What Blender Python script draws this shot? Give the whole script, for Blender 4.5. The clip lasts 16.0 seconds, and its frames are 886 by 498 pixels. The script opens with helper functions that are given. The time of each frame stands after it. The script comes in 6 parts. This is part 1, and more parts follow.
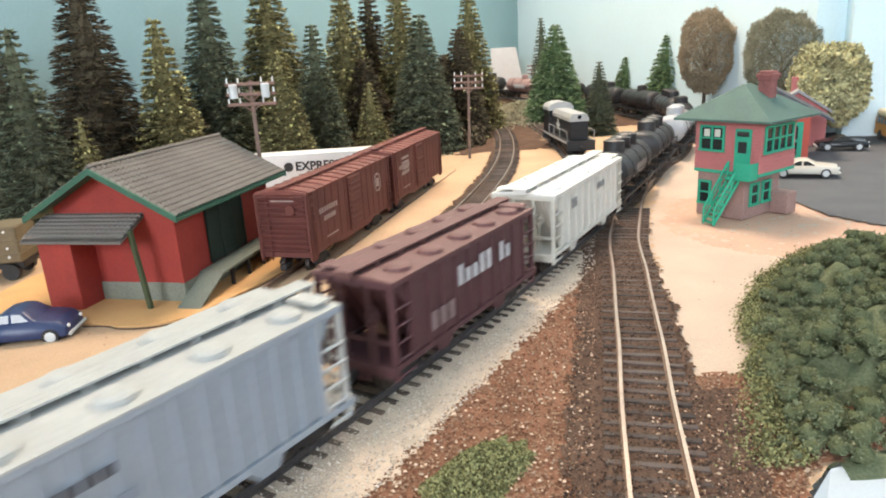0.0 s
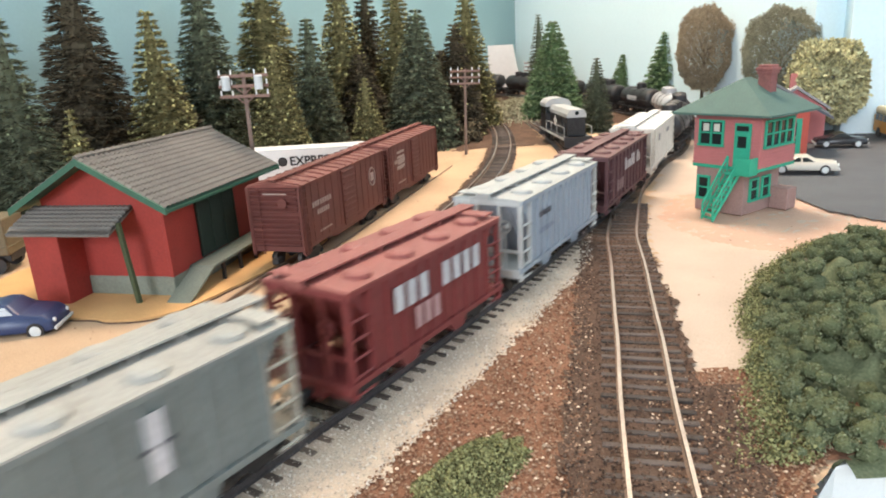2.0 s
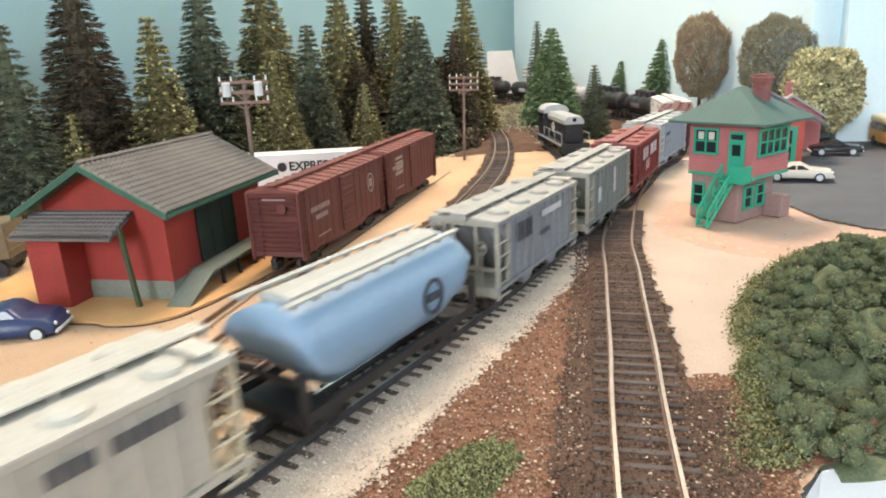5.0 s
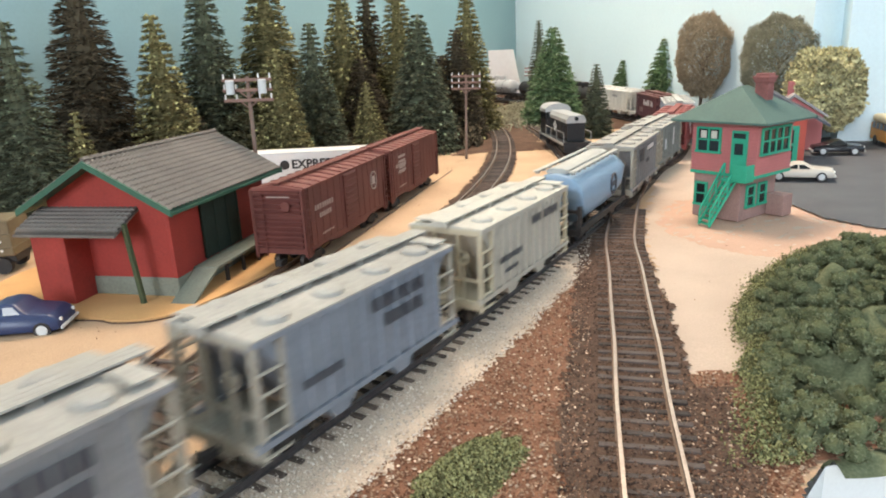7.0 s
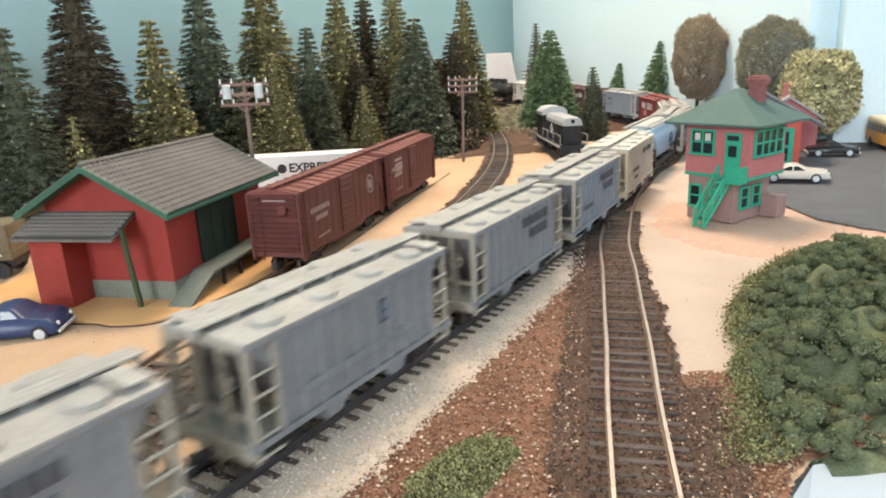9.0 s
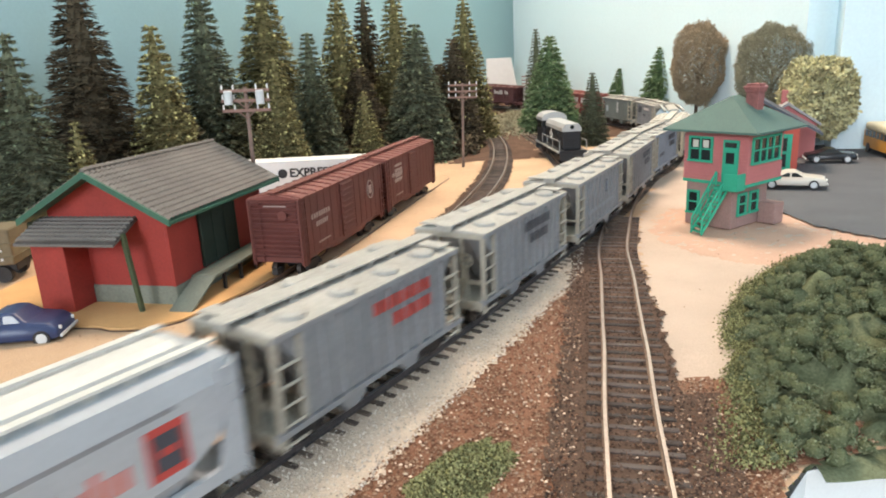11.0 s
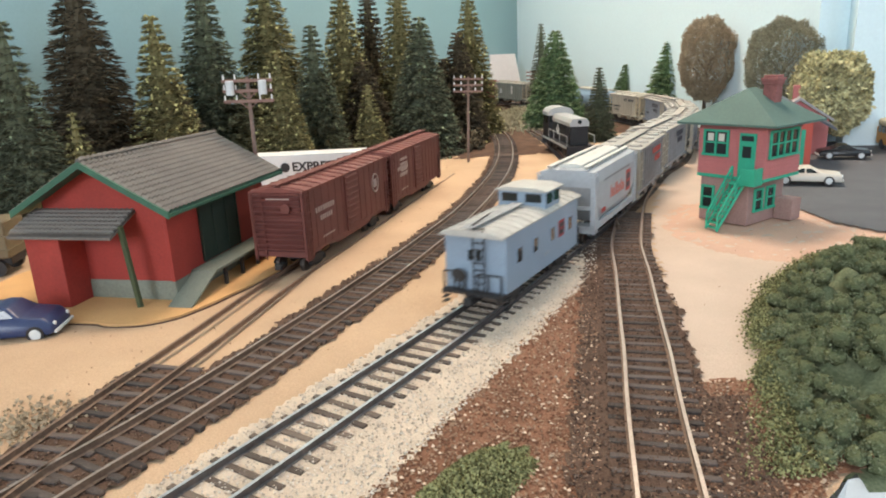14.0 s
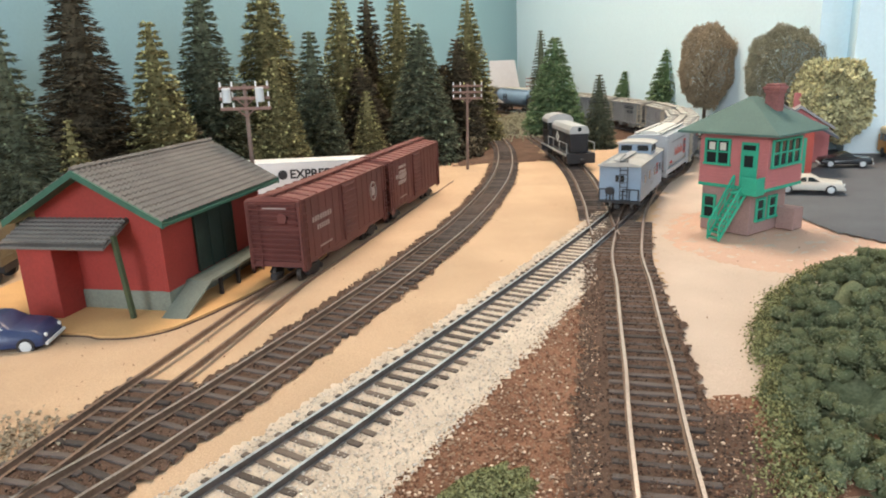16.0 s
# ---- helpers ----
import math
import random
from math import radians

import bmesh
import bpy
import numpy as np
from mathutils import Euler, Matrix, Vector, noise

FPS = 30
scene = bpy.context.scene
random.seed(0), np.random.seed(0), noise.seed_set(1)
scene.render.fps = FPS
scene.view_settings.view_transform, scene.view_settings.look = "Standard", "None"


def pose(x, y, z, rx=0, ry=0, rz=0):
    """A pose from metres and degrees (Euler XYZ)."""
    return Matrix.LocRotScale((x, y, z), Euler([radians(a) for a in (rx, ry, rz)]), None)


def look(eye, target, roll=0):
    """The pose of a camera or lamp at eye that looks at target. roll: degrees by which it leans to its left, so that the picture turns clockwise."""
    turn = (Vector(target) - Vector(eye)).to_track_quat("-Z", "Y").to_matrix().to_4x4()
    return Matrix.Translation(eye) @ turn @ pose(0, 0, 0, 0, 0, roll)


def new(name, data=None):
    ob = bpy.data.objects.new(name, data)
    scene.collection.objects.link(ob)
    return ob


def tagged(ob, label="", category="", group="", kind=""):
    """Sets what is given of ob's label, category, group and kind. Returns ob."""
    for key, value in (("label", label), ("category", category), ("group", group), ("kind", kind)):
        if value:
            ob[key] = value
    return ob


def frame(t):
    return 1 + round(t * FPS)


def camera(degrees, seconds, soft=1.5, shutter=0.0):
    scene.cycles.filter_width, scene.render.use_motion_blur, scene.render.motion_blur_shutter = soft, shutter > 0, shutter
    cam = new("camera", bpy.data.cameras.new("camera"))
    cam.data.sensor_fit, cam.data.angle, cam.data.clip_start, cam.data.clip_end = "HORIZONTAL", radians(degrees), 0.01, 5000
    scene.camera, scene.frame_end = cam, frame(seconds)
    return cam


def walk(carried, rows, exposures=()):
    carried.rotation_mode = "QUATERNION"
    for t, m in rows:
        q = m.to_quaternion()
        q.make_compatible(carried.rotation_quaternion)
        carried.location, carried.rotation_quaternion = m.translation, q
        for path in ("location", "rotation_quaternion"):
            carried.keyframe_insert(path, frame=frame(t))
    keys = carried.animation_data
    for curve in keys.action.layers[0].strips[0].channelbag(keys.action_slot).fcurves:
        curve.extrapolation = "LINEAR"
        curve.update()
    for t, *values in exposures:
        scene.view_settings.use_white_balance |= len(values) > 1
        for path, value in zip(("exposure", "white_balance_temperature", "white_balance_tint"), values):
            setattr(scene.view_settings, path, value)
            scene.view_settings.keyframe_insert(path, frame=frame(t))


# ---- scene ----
# ---- camera: a phone held by hand just above the layout ----
cam = camera(67.17, 16.0, soft=1.9, shutter=0.9)
# seconds, place, degrees down, lean, turn
HELD = [
    (0.0, 0.0013, -0.0135, 0.1189, 16.318, -3.422, -0.490),
    (0.5, 0.0030, -0.0103, 0.1177, 16.308, -3.258, -0.443),
    (1.0, 0.0031, -0.0079, 0.1158, 16.353, -3.275, -0.301),
    (1.5, 0.0022, -0.0064, 0.1150, 16.401, -3.200, -0.173),
    (2.0, 0.0019, -0.0078, 0.1144, 16.421, -3.154, -0.185),
    (2.5, 0.0021, -0.0090, 0.1155, 16.478, -2.905, -0.166),
    (3.0, 0.0018, -0.0093, 0.1171, 16.192, -2.805, -0.136),
    (3.5, 0.0006, -0.0117, 0.1166, 16.090, -2.723, -0.251),
    (4.0, 0.0031, -0.0118, 0.1168, 15.962, -2.780, -0.101),
    (6.5, 0.0027, -0.0120, 0.1157, 16.203, -2.919, -0.107),
    (7.0, 0.0011, -0.0132, 0.1160, 16.126, -2.701, -0.087),
    (7.5, 0.0014, -0.0150, 0.1160, 16.002, -2.667, -0.171),
    (8.0, 0.0035, -0.0155, 0.1166, 15.889, -2.794, -0.090),
    (8.5, 0.0041, -0.0154, 0.1166, 15.822, -2.912, -0.100),
    (9.0, 0.0037, -0.0157, 0.1165, 15.882, -2.933, -0.048),
    (11.5, 0.0041, -0.0182, 0.1185, 15.521, -2.701, 0.033),
    (12.0, 0.0035, -0.0165, 0.1176, 15.555, -2.669, 0.119),
    (12.5, 0.0030, -0.0125, 0.1170, 15.531, -2.739, 0.100),
    (13.0, 0.0017, -0.0094, 0.1158, 15.554, -2.659, 0.075),
    (13.5, 0.0023, -0.0075, 0.1150, 15.551, -2.725, 0.107),
    (14.0, -0.0006, -0.0058, 0.1132, 15.714, -2.537, -0.085),
    (14.5, -0.0005, -0.0028, 0.1130, 15.733, -2.544, -0.160),
    (15.0, -0.0001, -0.0004, 0.1145, 15.546, -2.395, -0.052),
    (15.5, -0.0010, 0.0001, 0.1137, 15.478, -2.357, -0.103),
    (16.0, -0.0000, 0.0000, 0.1146, 15.277, -2.390, 0.000),
]


def held(x, y, z, down, lean, turn):
    d, t = radians(down), radians(turn)
    ahead = Vector((math.cos(d) * math.sin(t), math.cos(d) * math.cos(t), -math.sin(d)))
    return look((x, y, z), Vector((x, y, z)) + ahead, lean)


walk(cam, [(r[0], held(*r[1:])) for r in HELD],
     [(0, 0.12), (4.2, 0.13), (6.5, -0.04), (9, 0.03), (11.5, 0.02), (12.5, -0.14), (16, -0.18)])

# ---- light of a small hobby room: ceiling panel lamps, one window, added side fill ----
world = bpy.data.worlds.new("room_air")
scene.world = world
world.use_nodes = True
world.node_tree.nodes["Background"].inputs[0].default_value = (0.75, 0.85, 1.0, 1)
world.node_tree.nodes["Background"].inputs[1].default_value = 0.12


def area(name, eye, target, sx, sy, watts, colour):
    lamp = bpy.data.lights.new(name, "AREA")
    lamp.shape, lamp.size, lamp.size_y, lamp.energy, lamp.color = "RECTANGLE", sx, sy, watts, colour
    ob = new(name, lamp)
    ob.matrix_world = look(eye, target)
    return ob


area("ceiling_lamp_light", (0.08, 1.02, 1.33), (0.08, 1.021, 0.0), 0.5, 0.3, 25.0, (1.0, 0.77, 0.59))
area("ceiling_lamp_light", (-0.28, 0.35, 1.33), (-0.28, 0.351, 0.0), 0.4, 0.3, 1.2, (1.0, 0.76, 0.56))
area("window_light", (-0.90, -1.85, 0.75), (0.25, 1.0, 0.05), 0.9, 0.8, 41.0, (0.85, 0.91, 1.0))
# added blue fill from an unseen side window, for the near car sides
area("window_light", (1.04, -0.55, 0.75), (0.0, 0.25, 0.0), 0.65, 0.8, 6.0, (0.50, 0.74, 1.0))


# ---- materials ----


def mat(name, colour, rough=0.6, metal=0.0, var=0.25, scale=90.0, fine=900.0, bump=0.25, size=0.0006, second=None, island=0.0, rand=0.0, spec=0.5):
    m = bpy.data.materials.new(name)
    m.use_nodes = True
    nt = m.node_tree
    n, li = nt.nodes, nt.links
    bs = n["Principled BSDF"]
    bs.inputs["Roughness"].default_value, bs.inputs["Metallic"].default_value = rough, metal
    bs.inputs["Specular IOR Level"].default_value = spec
    tc = n.new("ShaderNodeTexCoord")
    big = n.new("ShaderNodeTexNoise")
    big.inputs["Scale"].default_value, big.inputs["Detail"].default_value = scale, 4
    small = n.new("ShaderNodeTexNoise")
    small.inputs["Scale"].default_value, small.inputs["Detail"].default_value = fine, 3
    li.new(tc.outputs["Object"], big.inputs["Vector"])
    li.new(tc.outputs["Object"], small.inputs["Vector"])
    ramp = n.new("ShaderNodeValToRGB")
    a = [c * (1 - var) for c in colour]
    b = [min(1, c * (1 + var)) for c in colour]
    if second:
        b = second
    ramp.color_ramp.elements[0].color, ramp.color_ramp.elements[1].color = (*a, 1), (*b, 1)
    ramp.color_ramp.elements[0].position, ramp.color_ramp.elements[1].position = 0.32, 0.68
    mix = n.new("ShaderNodeMath")
    mix.operation = "MULTIPLY_ADD"
    mix.inputs[1].default_value = 0.5
    half = n.new("ShaderNodeMath")
    half.operation = "MULTIPLY"
    half.inputs[1].default_value = 0.5
    li.new(big.outputs["Fac"], half.inputs[0])
    li.new(small.outputs["Fac"], mix.inputs[0])
    li.new(half.outputs[0], mix.inputs[2])
    out = mix.outputs[0]
    if island or rand:
        src = n.new("ShaderNodeNewGeometry") if island else n.new("ShaderNodeObjectInfo")
        add = n.new("ShaderNodeMath")
        add.operation = "MULTIPLY_ADD"
        sub = n.new("ShaderNodeMath")
        sub.operation = "SUBTRACT"
        sub.inputs[1].default_value = 0.5
        li.new(src.outputs["Random Per Island" if island else "Random"], sub.inputs[0])
        li.new(sub.outputs[0], add.inputs[0])
        add.inputs[1].default_value = island or rand
        li.new(out, add.inputs[2])
        out = add.outputs[0]
    li.new(out, ramp.inputs[0])
    li.new(ramp.outputs["Color"], bs.inputs["Base Color"])
    if bump:
        bp = n.new("ShaderNodeBump")
        bp.inputs["Strength"].default_value, bp.inputs["Distance"].default_value = bump, size
        li.new(small.outputs["Fac"], bp.inputs["Height"])
        li.new(bp.outputs["Normal"], bs.inputs["Normal"])
    return m


SAND = mat("sand", (0.52, 0.36, 0.235), 0.95, var=0.20, scale=14, fine=1500, bump=0.5, spec=0.1)
PALE = mat("pale_sand", (0.53, 0.415, 0.33), 0.95, var=0.16, scale=20, fine=1500, bump=0.5, spec=0.1)
PINK = mat("pink_sand", (0.56, 0.37, 0.275), 0.95, var=0.12, scale=30, fine=1300, bump=0.4, spec=0.1)
CLAY = mat("orange_plaster", (0.62, 0.36, 0.16), 0.9, var=0.12, scale=40, fine=1200, bump=0.3, spec=0.1)
EARTH = mat("brown_earth", (0.115, 0.072, 0.052), 0.95, var=0.45, scale=60, fine=1400, bump=0.8, spec=0.1)
RUST = mat("rust_gravel_bed", (0.255, 0.130, 0.082), 0.95, var=0.4, scale=70, fine=1600, bump=0.9, spec=0.1)
WHITEB = mat("cream_ballast_bed", (0.62, 0.51, 0.40), 0.95, var=0.2, scale=70, fine=1800, bump=0.9, spec=0.1)
ST_RUST = mat("rust_stones", (0.215, 0.100, 0.058), 0.9, var=0.25, fine=2000, second=(0.38, 0.24, 0.155), island=0.8, bump=0.2, spec=0.2)
ST_LIGHT = mat("light_stones", (0.62, 0.46, 0.33), 0.9, var=0.3, island=0.9, bump=0.2, spec=0.2)
ST_CREAM = mat("cream_stones", (0.56, 0.47, 0.38), 0.9, var=0.2, second=(0.70, 0.62, 0.53), island=0.9, bump=0.2, spec=0.2)
ST_DARK = mat("dark_stones", (0.075, 0.048, 0.036), 0.9, var=0.2, second=(0.17, 0.11, 0.08), island=0.8, bump=0.2, spec=0.2)
ASPH = mat("asphalt_card", (0.095, 0.098, 0.105), 0.85, var=0.18, scale=25, fine=1800, bump=0.3)
RAILTOP = mat("nickel_rail", (0.60, 0.60, 0.62), 0.28, 0.9, var=0.2, bump=0.05)
RAILBRN = mat("rusty_rail", (0.20, 0.125, 0.085), 0.6, 0.2, var=0.35, fine=700)
RAILDRK = mat("dark_steel_rail", (0.13, 0.115, 0.115), 0.4, 0.6, var=0.3, fine=700)
RAILPNK = mat("worn_rail", (0.42, 0.33, 0.28), 0.35, 0.7, var=0.2, bump=0.05)
TIE = mat("brown_tie", (0.115, 0.085, 0.065), 0.85, var=0.35, rand=0.6, fine=1200, bump=0.4)
TIED = mat("dark_tie", (0.085, 0.065, 0.055), 0.9, var=0.4, rand=0.6, fine=1200, bump=0.4)
BLACK = mat("dark_truck_plastic", (0.022, 0.020, 0.020), 0.6, var=0.4, scale=200)
WHEEL = mat("wheel_steel", (0.10, 0.085, 0.075), 0.45, 0.7, var=0.4, scale=200)
REDW = mat("depot_red", (0.31, 0.034, 0.024), 0.7, var=0.18, scale=60, fine=700, bump=0.15)
GREYG = mat("grey_green_plinth", (0.20, 0.21, 0.165), 0.85, var=0.2, scale=60, fine=800)
GREEND = mat("dark_green_trim", (0.03, 0.105, 0.065), 0.6, var=0.2, scale=80)
DOORG = mat("depot_door_green", (0.016, 0.028, 0.018), 0.8, var=0.2, scale=80)
POSTG = mat("post_green", (0.055, 0.07, 0.03), 0.8, var=0.3, scale=80)
TILE = mat("grey_roof_tile", (0.150, 0.132, 0.115), 0.75, var=0.22, scale=50, fine=900, rand=0.25)
RAMP = mat("grey_green_boards", (0.155, 0.17, 0.135), 0.8, var=0.2, scale=50, fine=900)
BOXR = mat("boxcar_red", (0.125, 0.034, 0.026), 0.65, var=0.22, scale=50, fine=900, bump=0.12)
BOXR2 = mat("boxcar_roof", (0.18, 0.054, 0.041), 0.7, var=0.22, scale=50, fine=900, bump=0.12)
DECAL = mat("white_decal", (0.36, 0.27, 0.24), 0.7, var=0.12, scale=200)
TEAL = mat("tower_teal", (0.03, 0.36, 0.22), 0.6, var=0.15, scale=80, fine=900)
TOWP = mat("tower_pink", (0.49, 0.165, 0.16), 0.75, var=0.12, scale=60, fine=900, bump=0.1)
TOWL = mat("tower_mauve_brick", (0.33, 0.205, 0.18), 0.85, var=0.2, scale=60, fine=700)
TROOF = mat("tower_green_roof", (0.075, 0.135, 0.113), 0.75, var=0.18, scale=40, fine=900)
CHIM = mat("chimney_brick", (0.27, 0.10, 0.09), 0.85, var=0.3, scale=150, fine=900)
GLASSD = mat("dark_window", (0.02, 0.025, 0.025), 0.08, var=0.2, bump=0)
BLIND = mat("window_blind", (0.62, 0.60, 0.52), 0.8, var=0.1)
WOODG = mat("pole_wood", (0.22, 0.15, 0.12), 0.85, var=0.25, scale=100, fine=900)
ARMW = mat("crossarm_wood", (0.25, 0.15, 0.12), 0.85, var=0.25, scale=100)
INSUL = mat("white_insulator", (0.75, 0.75, 0.72), 0.3, var=0.1)
CAN = mat("transformer_grey", (0.60, 0.61, 0.60), 0.45, var=0.1)
TRUNK = mat("tree_trunk", (0.07, 0.048, 0.034), 0.9, var=0.4, scale=200)
N_BLUE = mat("blue_green_needles", (0.105, 0.116, 0.076), 0.9, var=0.55, scale=60, island=0.9, bump=0, spec=0.1)
N_DARK = mat("brown_green_needles", (0.085, 0.070, 0.046), 0.9, var=0.55, scale=60, island=0.9, bump=0, spec=0.1)
N_OLIV = mat("olive_needles", (0.165, 0.148, 0.070), 0.9, var=0.5, scale=60, island=0.9, bump=0, spec=0.1)
N_GREEN = mat("green_needles", (0.130, 0.195, 0.095), 0.9, var=0.5, scale=60, island=0.9, bump=0, spec=0.1)
FLECK = mat("yellow_flock", (0.46, 0.44, 0.20), 0.95, var=0.35, island=0.8, bump=0, spec=0.1)
FLECKG = mat("pale_green_flock", (0.22, 0.27, 0.17), 0.95, var=0.35, island=0.8, bump=0, spec=0.1)
L_BRN = mat("olive_brown_foliage", (0.34, 0.27, 0.185), 0.95, var=0.32, scale=90, island=0.3, bump=0, spec=0.1)
L_GRN = mat("dull_green_foliage", (0.27, 0.255, 0.18), 0.95, var=0.32, scale=90, island=0.3, bump=0, spec=0.1)
L_YEL = mat("yellow_green_foliage", (0.50, 0.46, 0.26), 0.95, var=0.45, scale=50, island=0.5, bump=0, spec=0.1)
L_BUSH = mat("bush_foliage", (0.140, 0.160, 0.085), 0.95, var=0.3, scale=70, second=(0.25, 0.27, 0.16), island=0.2, bump=0, spec=0.1)
L_FOAM = mat("foam_foliage", (0.125, 0.140, 0.074), 0.95, var=0.35, scale=60, fine=1100, bump=1.0, size=0.0012, spec=0.05)
L_GRASS = mat("light_green_turf", (0.23, 0.225, 0.105), 0.95, var=0.5, scale=60, island=0.8, bump=0, spec=0.1)
# one sky-blue paint twice: darker left and brighter right put the light into colour
WALLL = mat("shaded_blue_paint", (0.27, 0.42, 0.455), 0.75, var=0.04, scale=3, fine=300, bump=0.06)
WALLB = mat("lit_blue_paint", (0.78, 0.92, 0.97), 0.75, var=0.04, scale=3, fine=300, bump=0.06)
CEIL = mat("white_ceiling_paint", (0.8, 0.79, 0.76), 0.9, var=0.04, scale=5, bump=0.1)
FLOOR = mat("pale_room_floor", (0.62, 0.64, 0.66), 0.6, var=0.1, scale=6, bump=0.05)

# ---- building helpers; models are drawn in millimetres ----
MM = 0.001


def part(name, bm, material, parent=None, label="", smooth=False):
    bmesh.ops.recalc_face_normals(bm, faces=bm.faces)
    me = bpy.data.meshes.new(name)
    for v in bm.verts:
        v.co *= MM
    if smooth:
        for f in bm.faces:
            f.smooth = True
    bm.to_mesh(me)
    bm.free()
    me.materials.append(material)
    ob = new(name, me)
    if parent:
        ob.parent = parent
    return tagged(ob, label)


def piece(name, me, parent, m, material=None):
    ob = new(name, me)
    ob.parent = parent
    ob.matrix_basis = m
    return ob


def raw(name, verts, faces, material, parent=None, label="", smooth=False):
    me = bpy.data.meshes.new(name)
    me.from_pydata([tuple(v) for v in verts], [], faces)
    me.materials.append(material)
    if smooth:
        me.polygons.foreach_set("use_smooth", [True] * len(me.polygons))
    me.update()
    ob = new(name, me)
    if parent:
        ob.parent = parent
    return tagged(ob, label)


def box(bm, x0, x1, y0, y1, z0, z1, m=None):
    vs = [bm.verts.new(p) for p in ((x0, y0, z0), (x1, y0, z0), (x1, y1, z0), (x0, y1, z0), (x0, y0, z1), (x1, y0, z1), (x1, y1, z1), (x0, y1, z1))]
    for f in ((3, 2, 1, 0), (4, 5, 6, 7), (0, 1, 5, 4), (1, 2, 6, 5), (2, 3, 7, 6), (3, 0, 4, 7)):
        bm.faces.new([vs[i] for i in f])
    if m:
        for v in vs:
            v.co = m @ v.co
    return vs


def rbox(bm, x0, x1, y0, y1, z0, z1, r=0.4, seg=1):
    vs = box(bm, x0, x1, y0, y1, z0, z1)
    es = {e for v in vs for e in v.link_edges}
    bmesh.ops.bevel(bm, geom=list(es), offset=r, segments=seg, affect="EDGES", profile=0.5)


def rod(bm, p, q, r, n=6, r2=None):
    p, q = Vector(p), Vector(q)
    w = (q - p).normalized()
    u = w.orthogonal().normalized()
    v = w.cross(u)
    r2 = r if r2 is None else r2
    a, b = [], []
    for i in range(n):
        t = 2 * math.pi * i / n
        d = u * math.cos(t) + v * math.sin(t)
        a.append(bm.verts.new(p + d * r))
        b.append(bm.verts.new(q + d * r2))
    for i in range(n):
        j = (i + 1) % n
        bm.faces.new((a[i], a[j], b[j], b[i]))
    bm.faces.new(a[::-1])
    bm.faces.new(b)


def prism(bm, poly, x0, x1, axis="x"):
    """A profile of (a, z) pairs drawn out along x (a is y) or along y (a is x)."""
    put = (lambda s, a, z: (s, a, z)) if axis == "x" else (lambda s, a, z: (a, s, z))
    a = [bm.verts.new(put(x0, *p)) for p in poly]
    b = [bm.verts.new(put(x1, *p)) for p in poly]
    n = len(poly)
    for i in range(n):
        j = (i + 1) % n
        bm.faces.new((a[i], a[j], b[j], b[i]))
    bm.faces.new(a[::-1])
    bm.faces.new(b)


def loft(bm, rings):
    """Closed rings of equal count joined into a skin with capped ends."""
    vs = [[bm.verts.new(p) for p in r] for r in rings]
    n = len(rings[0])
    for a, b in zip(vs, vs[1:]):
        for i in range(n):
            j = (i + 1) % n
            bm.faces.new((a[i], a[j], b[j], b[i]))
    bm.faces.new(vs[0][::-1])
    bm.faces.new(vs[-1])


def B():
    return bmesh.new()


def thing(name, m, label, category, group=""):
    ob = new(name)
    ob.empty_display_size = 0.01
    ob.matrix_basis = m
    return tagged(ob, label, category, group)


def structure(ob, label, category=""):
    return tagged(ob, label, category, kind="structure")


def words(name, text, size, parent, material, m):
    """Readable writing in the built-in font, as a flat mesh."""
    cu = bpy.data.curves.new(name, "FONT")
    cu.body, cu.size, cu.extrude, cu.align_x = text, size, 0.00005, "CENTER"
    cu.offset = size * 0.03
    tmp = bpy.data.objects.new(name, cu)
    scene.collection.objects.link(tmp)
    me = bpy.data.meshes.new_from_object(tmp.evaluated_get(bpy.context.evaluated_depsgraph_get()))
    bpy.data.objects.remove(tmp)
    me.materials.clear()
    me.materials.append(material)
    ob = new(name, me)
    ob.parent = parent
    ob.matrix_basis = m
    return ob


def smooth_line(pts, n=10):
    p = [Vector(q) for q in pts]
    p = [2 * p[0] - p[1]] + p + [2 * p[-1] - p[-2]]
    out = []
    for i in range(1, len(p) - 2):
        a, b, c, d = p[i - 1], p[i], p[i + 1], p[i + 2]
        for k in range(n):
            u = k / n
            out.append(0.5 * (2 * b + (c - a) * u + (2 * a - 5 * b + 4 * c - d) * u * u + (3 * b - a - 3 * c + d) * u ** 3))
    out.append(p[-2].copy())
    return out


class Line:
    """A smooth curve through points, walked by its length in metres."""

    def __init__(self, pts, n=24):
        self.p = smooth_line(pts, n)
        self.s = [0.0]
        for a, b in zip(self.p, self.p[1:]):
            self.s.append(self.s[-1] + (b - a).length)
        self.length = self.s[-1]

    def at(self, s):
        i = max(0, min(len(self.p) - 2, int(np.searchsorted(self.s, s)) - 1))
        u = (s - self.s[i]) / max(1e-9, self.s[i + 1] - self.s[i])
        return self.p[i].lerp(self.p[i + 1], u) if 0 <= u <= 1 else self.p[i] + (self.p[i + 1] - self.p[i]) * u

    def way(self, s):
        return (self.at(s + 0.002) - self.at(s - 0.002)).normalized()


# the main line on which the train runs, rail tops at z = 0, climbing slightly at the far side
def near_x(y):
    return -0.1848 * y * y + 0.7198 * y - 0.1790


